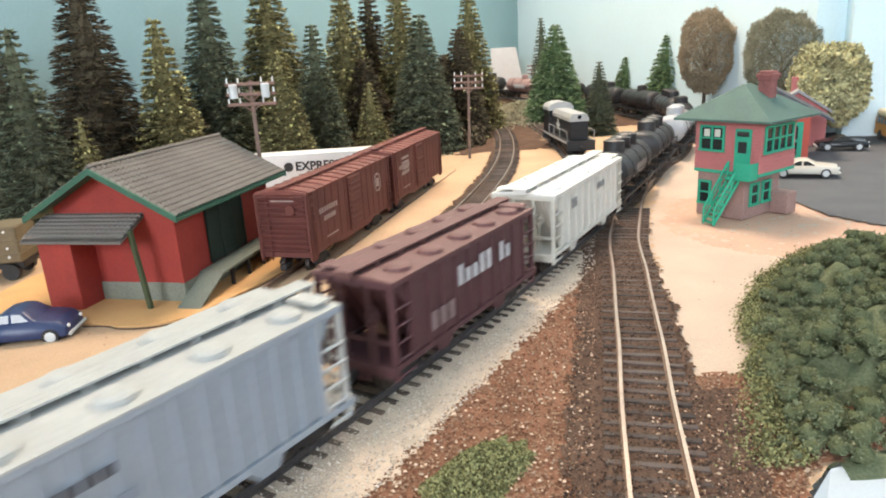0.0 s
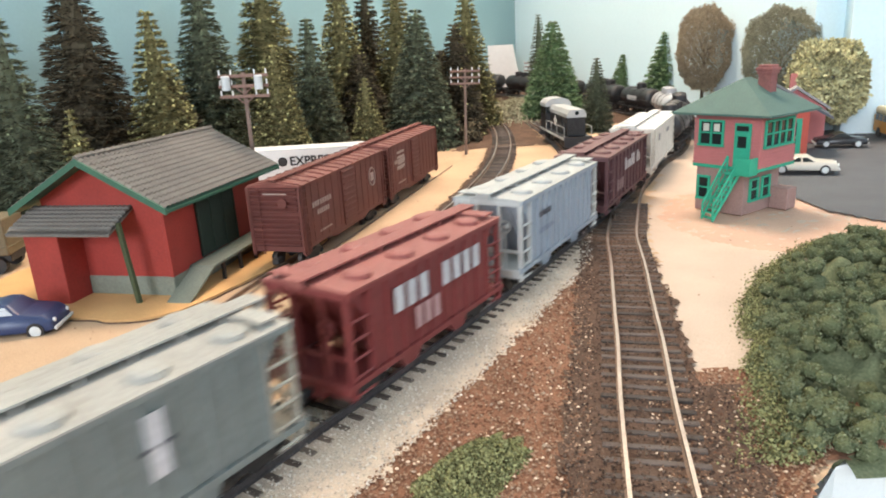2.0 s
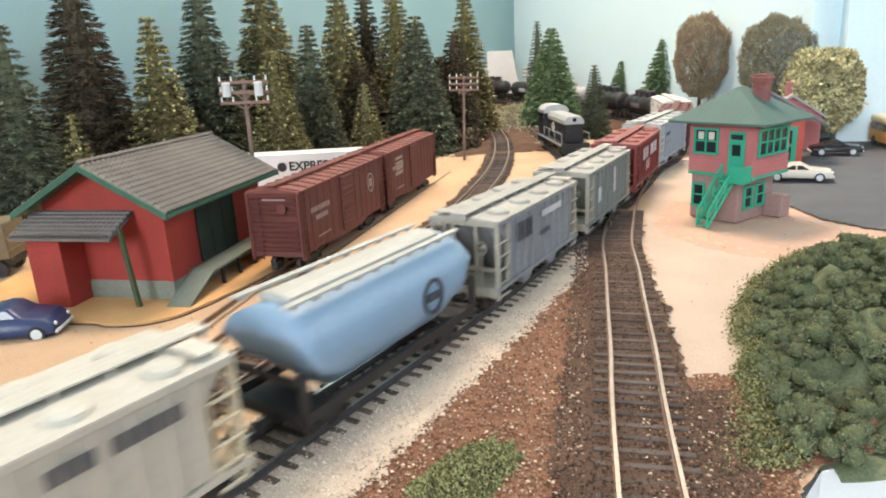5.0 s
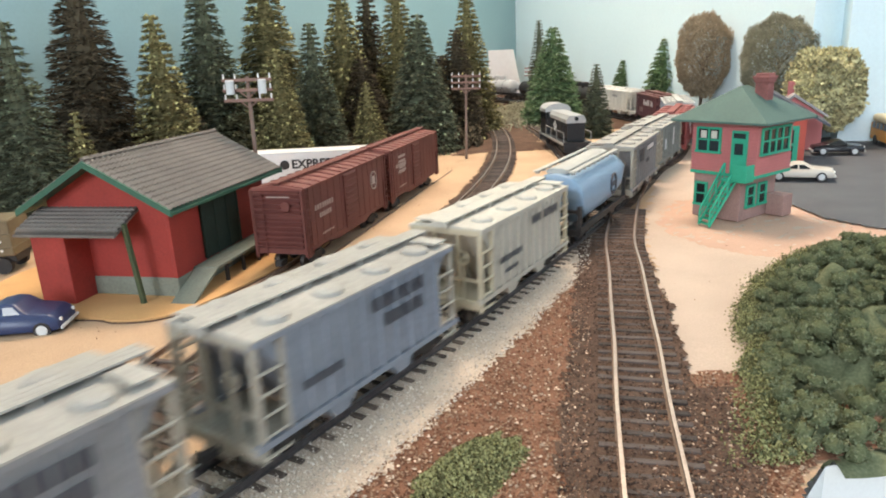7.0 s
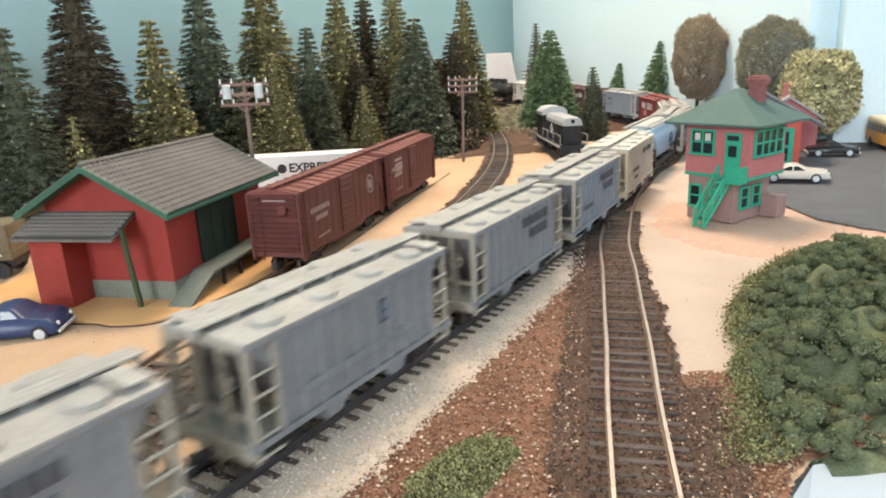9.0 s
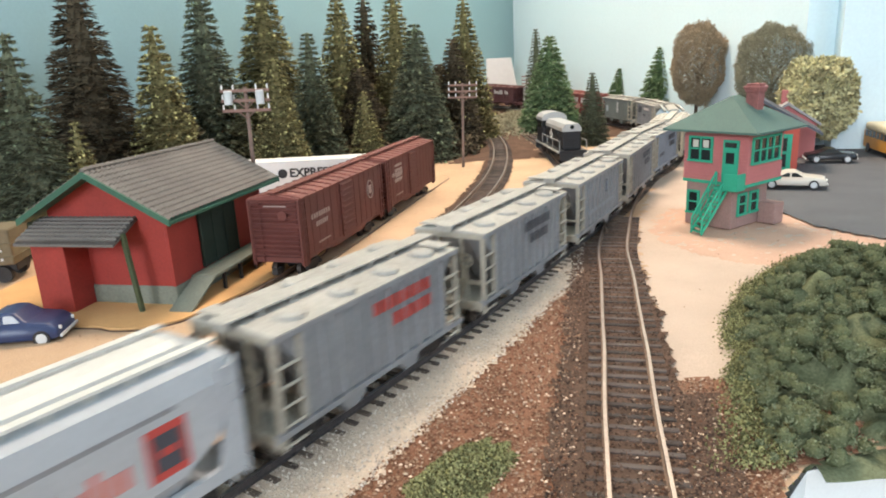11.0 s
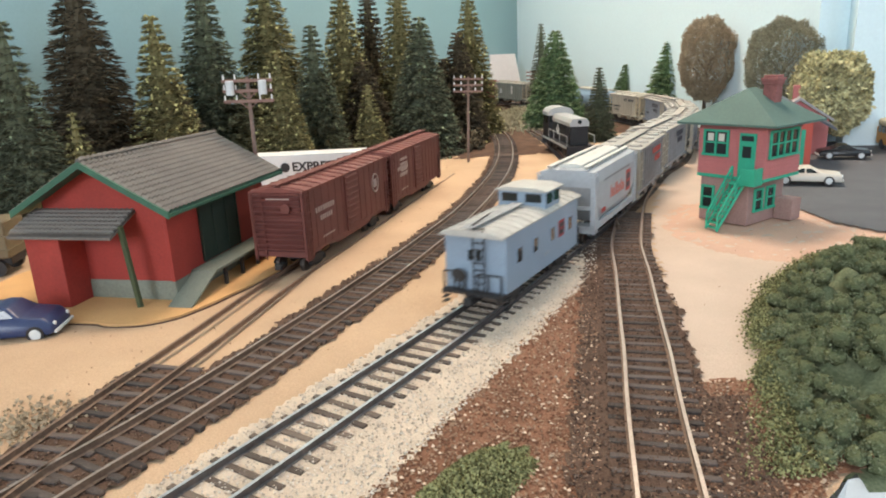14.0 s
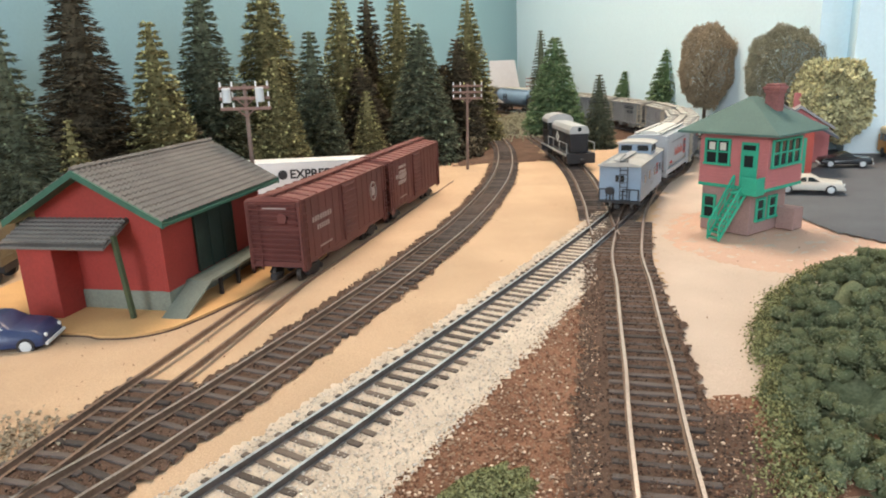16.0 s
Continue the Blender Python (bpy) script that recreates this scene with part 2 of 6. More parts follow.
MAIN = Line([(near_x(0.17) - 0.657 * d, 0.17 - d, 0) for d in (0.95, 0.80, 0.60, 0.45, 0.3, 0.2, 0.1)]
            + [(near_x(y), y, 0) for y in (0.17, 0.25, 0.33, 0.41, 0.49, 0.57, 0.65)]
            + [(0.250, 0.713, 0), (0.290, 0.80, 0), (0.323, 0.90, 0), (0.340, 1.0, 0), (0.337, 1.09, 0.001), (0.315, 1.19, 0.003), (0.275, 1.30, 0.008),
               (0.21, 1.42, 0.014), (0.131, 1.54, 0.02), (0.05, 1.645, 0.022), (-0.035, 1.755, 0.022)]
            + [(-0.035 - 0.075 * k, 1.755 + 0.1 * k, 0.022) for k in range(1, 13)])
START = MAIN.s[int(np.argmin([abs(p.y - 0.17) for p in MAIN.p]))]
SIDING = Line([(-0.133, 0.135, 0), (-0.117, 0.168, 0), (-0.105, 0.190, 0), (-0.0965, 0.208, 0), (-0.085, 0.233, 0), (-0.071, 0.266, 0), (-0.057, 0.299, 0), (-0.041, 0.339, 0), (-0.026, 0.378, 0),
               (-0.004, 0.44, 0), (0.016, 0.50, 0), (0.040, 0.59, 0), (0.061, 0.685, 0), (0.0775, 0.79, 0), (0.088, 0.89, 0), (0.0935, 0.97, 0), (0.095, 1.06, 0), (0.09, 1.2, 0), (0.07, 1.35, 0)])
BRANCH = Line([(0.047, 0.10, 0), (0.0595, 0.158, 0), (0.0675, 0.194, 0), (0.0775, 0.235, 0), (0.0835, 0.262, 0), (0.091, 0.295, 0), (0.1005, 0.336, 0), (0.112, 0.39, 0), (0.127, 0.44, 0), (0.1455, 0.497, 0), (0.164, 0.545, 0), (0.188, 0.60, 0)])
YARD = Line([(0.1115, 0.44, 0), (0.117, 0.478, 0), (0.127, 0.535, 0), (0.136, 0.60, 0), (0.146, 0.68, 0), (0.153, 0.76, 0), (0.158, 0.86, 0), (0.160, 0.98, 0), (0.158, 1.1, 0)])
SPUR = Line([(-0.139, 0.15, 0), (-0.1285, 0.195, 0), (-0.1205, 0.228, 0), (-0.112, 0.262, 0), (-0.1045, 0.30, -0.001), (-0.098, 0.335, -0.002), (-0.089, 0.38, -0.004), (-0.068, 0.455, -0.005), (-0.045, 0.54, -0.005), (-0.018, 0.635, -0.005), (0.006, 0.72, -0.005)])

BED = -0.0042


def far(y):
    """The rise of the land towards the far side."""
    return 0.018 * min(1, max(0, (y - 1.12) / 0.4))


def land(x, y):
    z = BED + far(y) - 0.0003
    z += 0.0006 * noise.noise((x * 9, y * 9, 0.3)) + 0.00025 * noise.noise((x * 60, y * 60, 2.0))
    # the hollow in which the spur and the freight house stand
    z -= 0.0040 * max(0, min(1, (-0.03 - x + (y - 0.5) * 0.25) / 0.05)) * max(0, min(1, (y - 0.24) / 0.1))
    # brown bank by the far bend
    d = math.hypot((x - 0.16) / 0.10, (y - 1.25) / 0.14)
    z += 0.012 * max(0, 1 - d * d)
    return z


def edge_y(x):
    """The front edge of the bench top."""
    if x < 0.085:
        return -0.9
    if x < 0.112:
        return 0.131 + (x - 0.085) * 1.05
    return 0.1595 + (x - 0.112) * 0.2


def sheet(name, material, inside, step, x0, x1, y0, y1, lift, label, ragged=0.003, freq=90.0, category="ground"):
    """A thin layer of scatter laid on the land wherever inside(x, y) says so, its outline ragged."""
    verts, faces, ids = [], [], {}
    nx, ny = int((x1 - x0) / step), int((y1 - y0) / step)

    def vid(i, j):
        if (i, j) not in ids:
            x, y = x0 + i * step, y0 + j * step
            jx = x + ragged * 0.35 * noise.noise((x * 300, y * 300, 1))
            jy = y + ragged * 0.35 * noise.noise((x * 300, y * 300, 7))
            ids[(i, j)] = len(verts)
            verts.append((jx, jy, land(jx, jy) + lift + 0.0003 * noise.noise((x * 700, y * 700, 3))))
        return ids[(i, j)]

    for i in range(nx):
        for j in range(ny):
            x, y = x0 + (i + 0.5) * step, y0 + (j + 0.5) * step
            w = ragged * (noise.noise((x * freq, y * freq, 5)) + 0.6 * noise.noise((x * freq * 4, y * freq * 4, 9)))
            if inside(x + w, y - w):
                faces.append((vid(i, j), vid(i + 1, j), vid(i + 1, j + 1), vid(i, j + 1)))
    return structure(raw(name, verts, faces, material, smooth=True), label, category)


def ground():
    xs = sorted(set([-1.25 + 0.05 * i for i in range(19)] + [-0.33 + 0.005 * i for i in range(138)] + [0.36 + 0.05 * i for i in range(14)]))
    ys = [-0.9 + 0.1 * i for i in range(10)] + [0.10 + 0.004 * i for i in range(125)] + [0.60 + 0.019 * i for i in range(101)]
    verts = []
    faces = []
    for y in ys:
        for x in xs:
            q = max(y, edge_y(x))
            verts.append((x, q, land(x, q)))
    n = len(xs)
    for j in range(len(ys) - 1):
        for i in range(n - 1):
            x, y = (xs[i] + xs[i + 1]) / 2, (ys[j] + ys[j + 1]) / 2
            if ys[j + 1] <= edge_y(x) or ((x < 0.18 - (2.1 - y) / 2.09 or x > (0.56 - 0.1866 * (y - 0.76) if y > 0.82 else 1.1)) and abs(dist_line(MAIN, x, y)) > 0.06):
                continue
            faces.append((j * n + i, j * n + i + 1, (j + 1) * n + i + 1, (j + 1) * n + i))
    structure(raw("ground", verts, faces, SAND, smooth=True), "tan sand-covered top of the model railway bench", "ground")
    # the timber edge of the bench under it
    bm = B()
    pts = [(0.085, -0.9), (0.0853, 0.129), (0.112, 0.157), (1.09, 0.352), (1.09, 0.372), (0.112, 0.177), (0.066, 0.149), (0.066, -0.9)]
    lo = [bm.verts.new((x * 1000, y * 1000 + 2, -60)) for x, y in pts]
    hi = [bm.verts.new((x * 1000, y * 1000 + 2, -7)) for x, y in pts]
    for i in range(len(pts)):
        j = (i + 1) % len(pts)
        bm.faces.new((lo[i], lo[j], hi[j], hi[i]))
    structure(part("bench_edge", bm, CEIL), "white-painted fascia along the edge of the layout bench", "fascia")


def dist_line(line, x, y):
    """How far (x, y) lies from a track's centre line, positive on its right."""
    if not hasattr(line, "seg"):
        p = np.array([(q.x, q.y) for q in line.p[::6]])
        line.seg = (p[:-1], np.diff(p, axis=0), (np.diff(p, axis=0) ** 2).sum(1))
    a, d, n = line.seg
    ex, ey = x - a[:, 0], y - a[:, 1]
    u = np.clip((ex * d[:, 0] + ey * d[:, 1]) / n, 0, 1)
    ex, ey = ex - u * d[:, 0], ey - u * d[:, 1]
    q = ex * ex + ey * ey
    i = int(q.argmin())
    r = math.sqrt(q[i])
    return r if ex[i] * d[i, 1] - ey[i] * d[i, 0] > 0 else -r


def stones(name, material, inside, count, x0, x1, y0, y1, lo, hi, label, lift=0.0):
    """Loose grains of gravel, each a small rough pebble."""
    base = np.array([(1, 0, 0), (-1, 0, 0), (0, 1, 0), (0, -1, 0), (0, 0, 1), (0, 0, -1)], float)
    tri = np.array([(0, 2, 4), (2, 1, 4), (1, 3, 4), (3, 0, 4), (2, 0, 5), (1, 2, 5), (3, 1, 5), (0, 3, 5)])
    verts, faces = [], []
    tries = 0
    while len(verts) < count * 6 and tries < count * 12:
        tries += 1
        y = y0 + (y1 - y0) * random.random() ** 1.35
        x = random.uniform(x0, x1)
        if not inside(x, y):
            continue
        r = random.uniform(lo, hi)
        a = random.uniform(0, 6.28)
        c, s = math.cos(a), math.sin(a)
        b = base * np.random.uniform(0.5, 1.2, (6, 1)) * r
        b = np.stack([b[:, 0] * c - b[:, 1] * s, b[:, 0] * s + b[:, 1] * c, b[:, 2] * 0.75], 1) + (x, y, land(x, y) + lift + r * 0.25)
        n = len(verts)
        verts.extend(map(tuple, b))
        faces.extend((tri + n).tolist())
    ob = raw(name, verts, faces, material)
    return tagged(ob, label, "gravel", kind="stuff")


def cream_in(x, y):
    d = dist_line(MAIN, x, y)
    return -0.021 < d < min(0.045, 0.020 + 0.06 * max(0, 0.49 - y)) and y < 0.53 and dist_line(BRANCH, x, y) < -0.018


def branch_in(x, y):
    d = dist_line(BRANCH, x, y)
    return -0.027 + 0.02 * max(0, y - 0.3) < d < ((0.0185 if y < 0.3 else 0.0150) + (0.012 if y < 0.205 else 0)) and y < 0.47


def rust_in(x, y):
    d = dist_line(BRANCH, x, y)
    if y > 0.47 or y < 0.1 or y < edge_y(x) + 0.002:
        return False
    return (d < -0.018 and dist_line(MAIN, x, y) > min(0.045, 0.020 + 0.06 * max(0, 0.49 - y)) - 0.003) or (d > 0 and x < 0.14 and y < 0.215 - max(0, x - 0.11) * 0.3)


def siding_in(x, y):
    d = dist_line(SIDING, x, y)
    return (-0.020 if y > 0.29 else -0.017) < d < 0.0155 or (y < 0.245 and abs(dist_line(SPUR, x, y)) < 0.0155)


def far_brown_in(x, y):
    return (y > 0.83 and x > 0.03 + 0.05 * noise.noise((x * 8, y * 8, 4)) and x < 0.145) or (y > 1.02 and x < 0.44)


def yard_in(x, y):
    return abs(dist_line(YARD, x, y)) < 0.0135 and y > 0.50


def pale_in(x, y):
    return 0.0 < dist_line(MAIN, x, y) and dist_line(BRANCH, x, y) > 0.016 and x < 0.40 and 0.2 < y < 0.95


def pink_in(x, y):
    return math.hypot((x - 0.240) / 0.088, (y - 0.428) / 0.092) < 1


def lot_in(x, y):
    return x > 0.262 + 0.14 * max(0, y - 0.47) + 0.55 * max(0, 0.435 - y) and y > 0.375 and y < 1.0 and x < 0.62


def tracks():
    profile = ((-1.15, -2.6), (1.15, -2.6), (0.35, -2.2), (0.35, -0.7), (0.62, -0.5), (0.62, 0), (-0.62, 0), (-0.62, -0.5), (-0.35, -0.7), (-0.35, -2.2))
    tie = B()
    rbox(tie, -1.3, 1.3, -15.2, 15.2, -4.3, -2.6, 0.25)
    bmesh.ops.recalc_face_normals(tie, faces=tie.faces)
    tie_meshes = []
    for m in (TIE, TIED):
        me = bpy.data.meshes.new("tie")
        b2 = tie.copy()
        for v in b2.verts:
            v.co *= MM
        b2.to_mesh(me)
        b2.free()
        me.materials.append(m)
        tie_meshes.append(me)

    def rails(line, s0, s1, head, parent, step=0.006, web=RAILBRN):
        for side in (-1, 1):
            bm = B()
            rings = []
            n = int((s1 - s0) / step)
            for i in range(n + 1):
                s = s0 + (s1 - s0) * i / n
                p, w = line.at(s), line.way(s)
                r = Vector((w.y, -w.x, 0)).normalized()
                rings.append([(p + r * (side * 8.8 + a) * MM + Vector((0, 0, z * MM))) * 1000 for a, z in profile])
            loft(bm, rings)
            ob = part("rail", bm, web, parent, "rusty-sided rail with a worn shiny top")
            ob.data.materials.append(head)
            for f in ob.data.polygons:
                if f.normal.z > 0.7 and f.center.z > line.at(s0).z - 0.0009 and f.index < 1e9:
                    f.material_index = 1

    def ties(line, s0, s1, parent, me, gap=0.0076, jit=0.02):
        s = s0
        while s < s1:
            p, w = line.at(s), line.way(s)
            a = math.atan2(w.y, w.x) + random.gauss(0, jit)
            piece("tie", me, parent, Matrix.Translation(p + Vector((0, 0, random.uniform(-0.0002, 0.0002)))) @ Matrix.Rotation(a, 4, "Z"))
            s += gap

    plan = (("track_main", MAIN, START - 0.75, START + 2.0, RAILTOP, tie_meshes[0], "main line of brown ties and steel rails in cream ballast"),
            ("track_branch", BRANCH, 0, BRANCH.length, RAILPNK, tie_meshes[1], "branch track with worn rails in dark brown ballast"),
            ("track_siding", SIDING, 0, SIDING.length, RAILPNK, tie_meshes[1], "curving siding of dark ties in brown ballast"),
            ("track_yard", YARD, 0, YARD.length, RAILPNK, tie_meshes[1], "yard track that leads from the crossing to the diesel"),
            ("track_spur", SPUR, 0, SPUR.length, RAILBRN, tie_meshes[1], "freight house spur buried in sand to its rail tops"))
    for name, line, s0, s1, head, me, label in plan:
        tr = new(name)
        structure(tr, label, "track")
        rails(line, s0, s1, head, tr, web=RAILDRK if name == "track_main" else RAILBRN)
        if name == "track_spur":
            ties(line, 0, 0.10, tr, me)
        elif name == "track_branch":
            ties(line, 0, 0.40, tr, me)
        elif name == "track_yard":
            ties(line, 0.06, YARD.length, tr, me)
        elif name == "track_main":
            ties(line, START - 0.1, START + 0.46, tr, me)
            ties(line, START + 0.46, START + 1.75, tr, me, 0.0095)
        else:
            ties(line, s0, s1, tr, me)


def room():
    # the two painted backdrop walls, which meet in a corner, and the room that closes behind
    def wall(name, a, b, label, z0=-1.0, z1=1.4, t=0.04, material=WALLB):
        a, b = Vector((*a, 0)), Vector((*b, 0))
        d = (b - a).normalized()
        o = Vector((d.y, -d.x, 0)) * t
        bm = B()
        lo = [p * 1000 for p in (a, b, b + o, a + o)]
        v0 = [bm.verts.new((p.x, p.y, z0 * 1000)) for p in lo]
        v1 = [bm.verts.new((p.x, p.y, z1 * 1000)) for p in lo]
        for i in range(4):
            j = (i + 1) % 4
            bm.faces.new((v0[i], v0[j], v1[j], v1[i]))
        bm.faces.new(v0[::-1])
        bm.faces.new(v1)
        return structure(part(name, bm, material), label, "wall")

    corner, left_end, bend, right_end = (0.25, 2.1), (-1.71, -2.0), (0.489, 0.82), (1.10, 0.60)
    d = Vector((left_end[0] - corner[0], left_end[1] - corner[1])).normalized()
    c = Vector(corner)
    hole0, hole1 = 0.42, 0.55
    # WALLL carries the dimmer, grazing light of this side in its colour
    wall("wall_left", c + d * hole1, left_end, "sky-blue painted backdrop wall behind the pines, coloured as dimly lit", t=-0.04, material=WALLL)
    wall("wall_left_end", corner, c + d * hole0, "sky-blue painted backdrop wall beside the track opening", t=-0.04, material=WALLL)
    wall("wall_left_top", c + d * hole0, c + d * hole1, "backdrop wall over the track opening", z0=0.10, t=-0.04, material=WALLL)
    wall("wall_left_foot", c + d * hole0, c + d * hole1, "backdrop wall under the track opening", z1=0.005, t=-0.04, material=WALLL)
    wall("wall_right", corner, bend, "sky-blue painted backdrop wall behind the tower, coloured as strongly lit")
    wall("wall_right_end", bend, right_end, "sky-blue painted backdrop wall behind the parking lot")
    # the opening in this wall is made up for the added side fill
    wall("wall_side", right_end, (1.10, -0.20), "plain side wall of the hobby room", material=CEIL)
    wall("wall_side_end", (1.10, -0.90), (1.10, -2.0), "plain side wall of the hobby room beyond the added window", material=CEIL)
    wall("wall_side_foot", (1.10, -0.20), (1.10, -0.90), "plain side wall of the hobby room under the added window", z1=0.3, material=CEIL)
    wall("wall_side_head", (1.10, -0.20), (1.10, -0.90), "plain side wall of the hobby room over the added window", z0=1.2, material=CEIL)
    wall("wall_back", (-0.40, -2.02), (1.14, -2.02), "plain wall of the hobby room", material=CEIL)
    wall("wall_back_side", (-1.75, -2.02), (-1.40, -2.02), "plain wall of the hobby room beside the window", material=CEIL)
    wall("wall_back_foot", (-1.40, -2.02), (-0.40, -2.02), "plain wall of the hobby room under the window", z1=0.3, material=CEIL)
    wall("wall_back_head", (-1.40, -2.02), (-0.40, -2.02), "plain wall of the hobby room over the window", z0=1.2, material=CEIL)
    bm = B()
    box(bm, -1800, 1200, -2100, 2200, 1400, 1430)
    structure(part("ceiling", bm, CEIL), "white painted ceiling of the hobby room", "ceiling")
    bm = B()
    box(bm, -1800, 1200, -2100, 2200, -1040, -1000)
    structure(part("floor", bm, FLOOR), "pale floor of the hobby room", "floor")
    win = new("window_1")
    structure(win, "white-framed window behind the camera that lets daylight in", "window")
    for n, dims in (("frame", (-1400, -400, -2050, -2010, 1170, 1200)), ("frame", (-1400, -400, -2050, -2010, 300, 330)), ("frame", (-1400, -1370, -2050, -2010, 330, 1170)), ("frame", (-430, -400, -2050, -2010, 330, 1170))):
        bm = B()
        box(bm, *dims)
        part(n, bm, CEIL, win)
    # unseen window frame, added round the blue side fill
    win = new("added_side_window")
    structure(win, "unseen white-framed side window, added to tint the near car sides blue", "window")
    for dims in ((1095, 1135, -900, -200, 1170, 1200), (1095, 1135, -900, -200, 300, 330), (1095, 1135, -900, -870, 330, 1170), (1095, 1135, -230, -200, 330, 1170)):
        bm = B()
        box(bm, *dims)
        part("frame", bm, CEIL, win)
    for x, y in ((0.08, 1.02), (-0.28, 0.35)):
        lamp = thing("ceiling_lamp", pose(x, y, 1.40), "white flat ceiling lamp of the hobby room", "lamp", "ceiling lamps")
        bm = B()
        rbox(bm, -270, 270, -165, 165, -30, 0, 6)
        part("housing", bm, CEIL, lamp)


ground()
tracks()
room()
sheet("cream_ballast", WHITEB, cream_in, 0.0022, -0.16, 0.20, 0.10, 0.54, 0.0012, "cream granular ballast shoulder of the main line")
sheet("branch_ballast", EARTH, branch_in, 0.0022, 0.0, 0.19, 0.10, 0.50, 0.0013, "dark brown ballast of the branch track")
sheet("rust_gravel_ground", RUST, rust_in, 0.0025, -0.14, 0.16, 0.10, 0.48, 0.0008, "rust-brown gravel between the two tracks")
sheet("siding_ballast", EARTH, siding_in, 0.0022, -0.16, 0.12, 0.12, 0.98, 0.0011, "dark brown ballast of the curving siding")
sheet("yard_ballast", EARTH, yard_in, 0.003, 0.09, 0.19, 0.50, 1.1, 0.0010, "brown ballast under the diesel")
sheet("far_earth", EARTH, far_brown_in, 0.008, 0.0, 0.46, 0.83, 1.9, 0.0006, "brown earth at the far bend", ragged=0.012, freq=30)
sheet("pale_sand", PALE, pale_in, 0.004, 0.07, 0.40, 0.2, 0.95, 0.0003, "pale sand beside the branch track", ragged=0.004, freq=60)
sheet("pink_sand", PINK, pink_in, 0.003, 0.13, 0.34, 0.33, 0.53, 0.0004, "pinkish plaster ground round the signal tower", ragged=0.006, freq=45)


# ---- freight house ----
def freight_house():
    """Local x runs along the platform side away from the front gable, y to the left, z up; origin at the front right foot."""
    h = math.atan2(0.121, 0.026)
    th = thing("freight_house", Matrix.Translation((-0.1475, 0.340, -0.0085)) @ Matrix.Rotation(h, 4, "Z"), "red wooden freight house with grey tiled gable roof", "building")
    L, W2, eave, ridge = 112.0, 74.0, 57.5, 78.0
    mid = W2 / 2
    bm = B()
    prism(bm, ((0, 13), (W2, 13), (W2, eave + 2), (mid, ridge - 1.5), (0, eave + 2)), 0, L)
    part("wall", bm, REDW, th, "red boarded walls")
    bm = B()
    rbox(bm, -0.8, L + 0.8, -0.8, W2 + 0.8, 0, 13, 0.5)
    part("plinth", bm, GREYG, th, "grey-green foundation")
    # front corner pilaster and door on the platform side
    bm = B()
    rbox(bm, -1.2, 14, -1.3, 1, 13, eave, 0.3)
    part("corner_board", bm, REDW, th)
    bm = B()
    rbox(bm, 30, 72, -1.6, 0.5, 15, eave - 4, 0.3)
    d = part("door", bm, DOORG, th, "dark green sliding freight door")
    for x in (30, 44, 58, 71):
        bm = B()
        rbox(bm, x - 0.8, x + 0.8, -2.3, -1.5, 15, eave - 4, 0.2)
        part("batten", bm, DOORG, d)
    # tiled roof: two slopes, each of ribs with overlapping tiles
    slope = math.atan2(ridge - eave, mid)
    run = math.hypot(ridge - eave, mid) + 12.0
    for sgn, nm in ((1, "roof_slope"), (-1, "roof_slope")):
        bm = B()
        rows = 13
        xs = np.linspace(-11, L + 11, 34)
        grid = []
        for i, x in enumerate(xs):
            for up in (0.0, 1.0):
                grid.append((x, up))
        ny = rows * 2
        verts = []
        for r in range(rows):
            d0, d1 = run * r / rows, run * (r + 1) / rows
            for dd, zz in ((d0, 0.3), (d1, 0.9)):
                a = []
                for i in range(67):
                    x = -11 + (L + 22) * i / 66
                    bump = 1.25 if i % 2 else 0.0
                    y = mid - sgn * (dd * math.cos(slope))
                    z = ridge + 1.5 - dd * math.sin(slope) + zz + bump
                    a.append(bm.verts.new((x, y, z)))
                verts.append(a)
        for a, b in zip(verts, verts[1:]):
            for i in range(66):
                bm.faces.new((a[i], a[i + 1], b[i + 1], b[i]))
        part(nm, bm, TILE, th, "grey ribbed roof tiles")
        bm = B()
        for x0, x1 in ((-10.5, L + 10.5),):
            pr = ((mid, ridge + 1.0), (mid - sgn * run * math.cos(slope), ridge + 1.0 - run * math.sin(slope)), (mid - sgn * run * math.cos(slope), ridge - 0.8 - run * math.sin(slope)), (mid, ridge - 0.8))
            prism(bm, pr, x0, x1)
        part("roof_deck", bm, GREEND, th, "green roof boards under the tiles")
        for x0, x1 in ((-12, -10.4), (L + 10.4, L + 12)):
            bm = B()
            pr = ((mid, ridge + 2.2), (mid - sgn * run * math.cos(slope), ridge + 2.2 - run * math.sin(slope)), (mid - sgn * run * math.cos(slope), ridge - 1.4 - run * math.sin(slope)), (mid, ridge - 1.4))
            prism(bm, pr, x0, x1)
            part("bargeboard", bm, GREEND, th, "green bargeboard")
        for k in range(4):
            x = L - 2 - k * 12
            bm = B()
            rod(bm, (x, -sgn * 0 + (0 if sgn > 0 else W2), eave - 9), (x, (-8 if sgn > 0 else W2 + 8), eave - 3), 0.7, 5)
            part("bracket", bm, BLACK, th)
    bm = B()
    for i in range(30):
        x = -11 + (L + 22) * i / 30
        rod(bm, (x, mid, ridge + 2.4), (x + (L + 22) / 30 * 0.92, mid, ridge + 2.9), 1.5, 6, 1.8)
    part("ridge_tiles", bm, TILE, th, "round ridge tiles")
    # lean-to porch on the front gable
    porch = B()
    rbox(porch, -18, 0.3, 52, 73, 0, 42, 0.4)
    part("porch_room", porch, REDW, th, "red boxed porch")
    pr = []
    bm = B()
    a0, a1, b0, b1 = 17.0, 79.0, -22.5, 0.0
    rows = 7
    lines = []
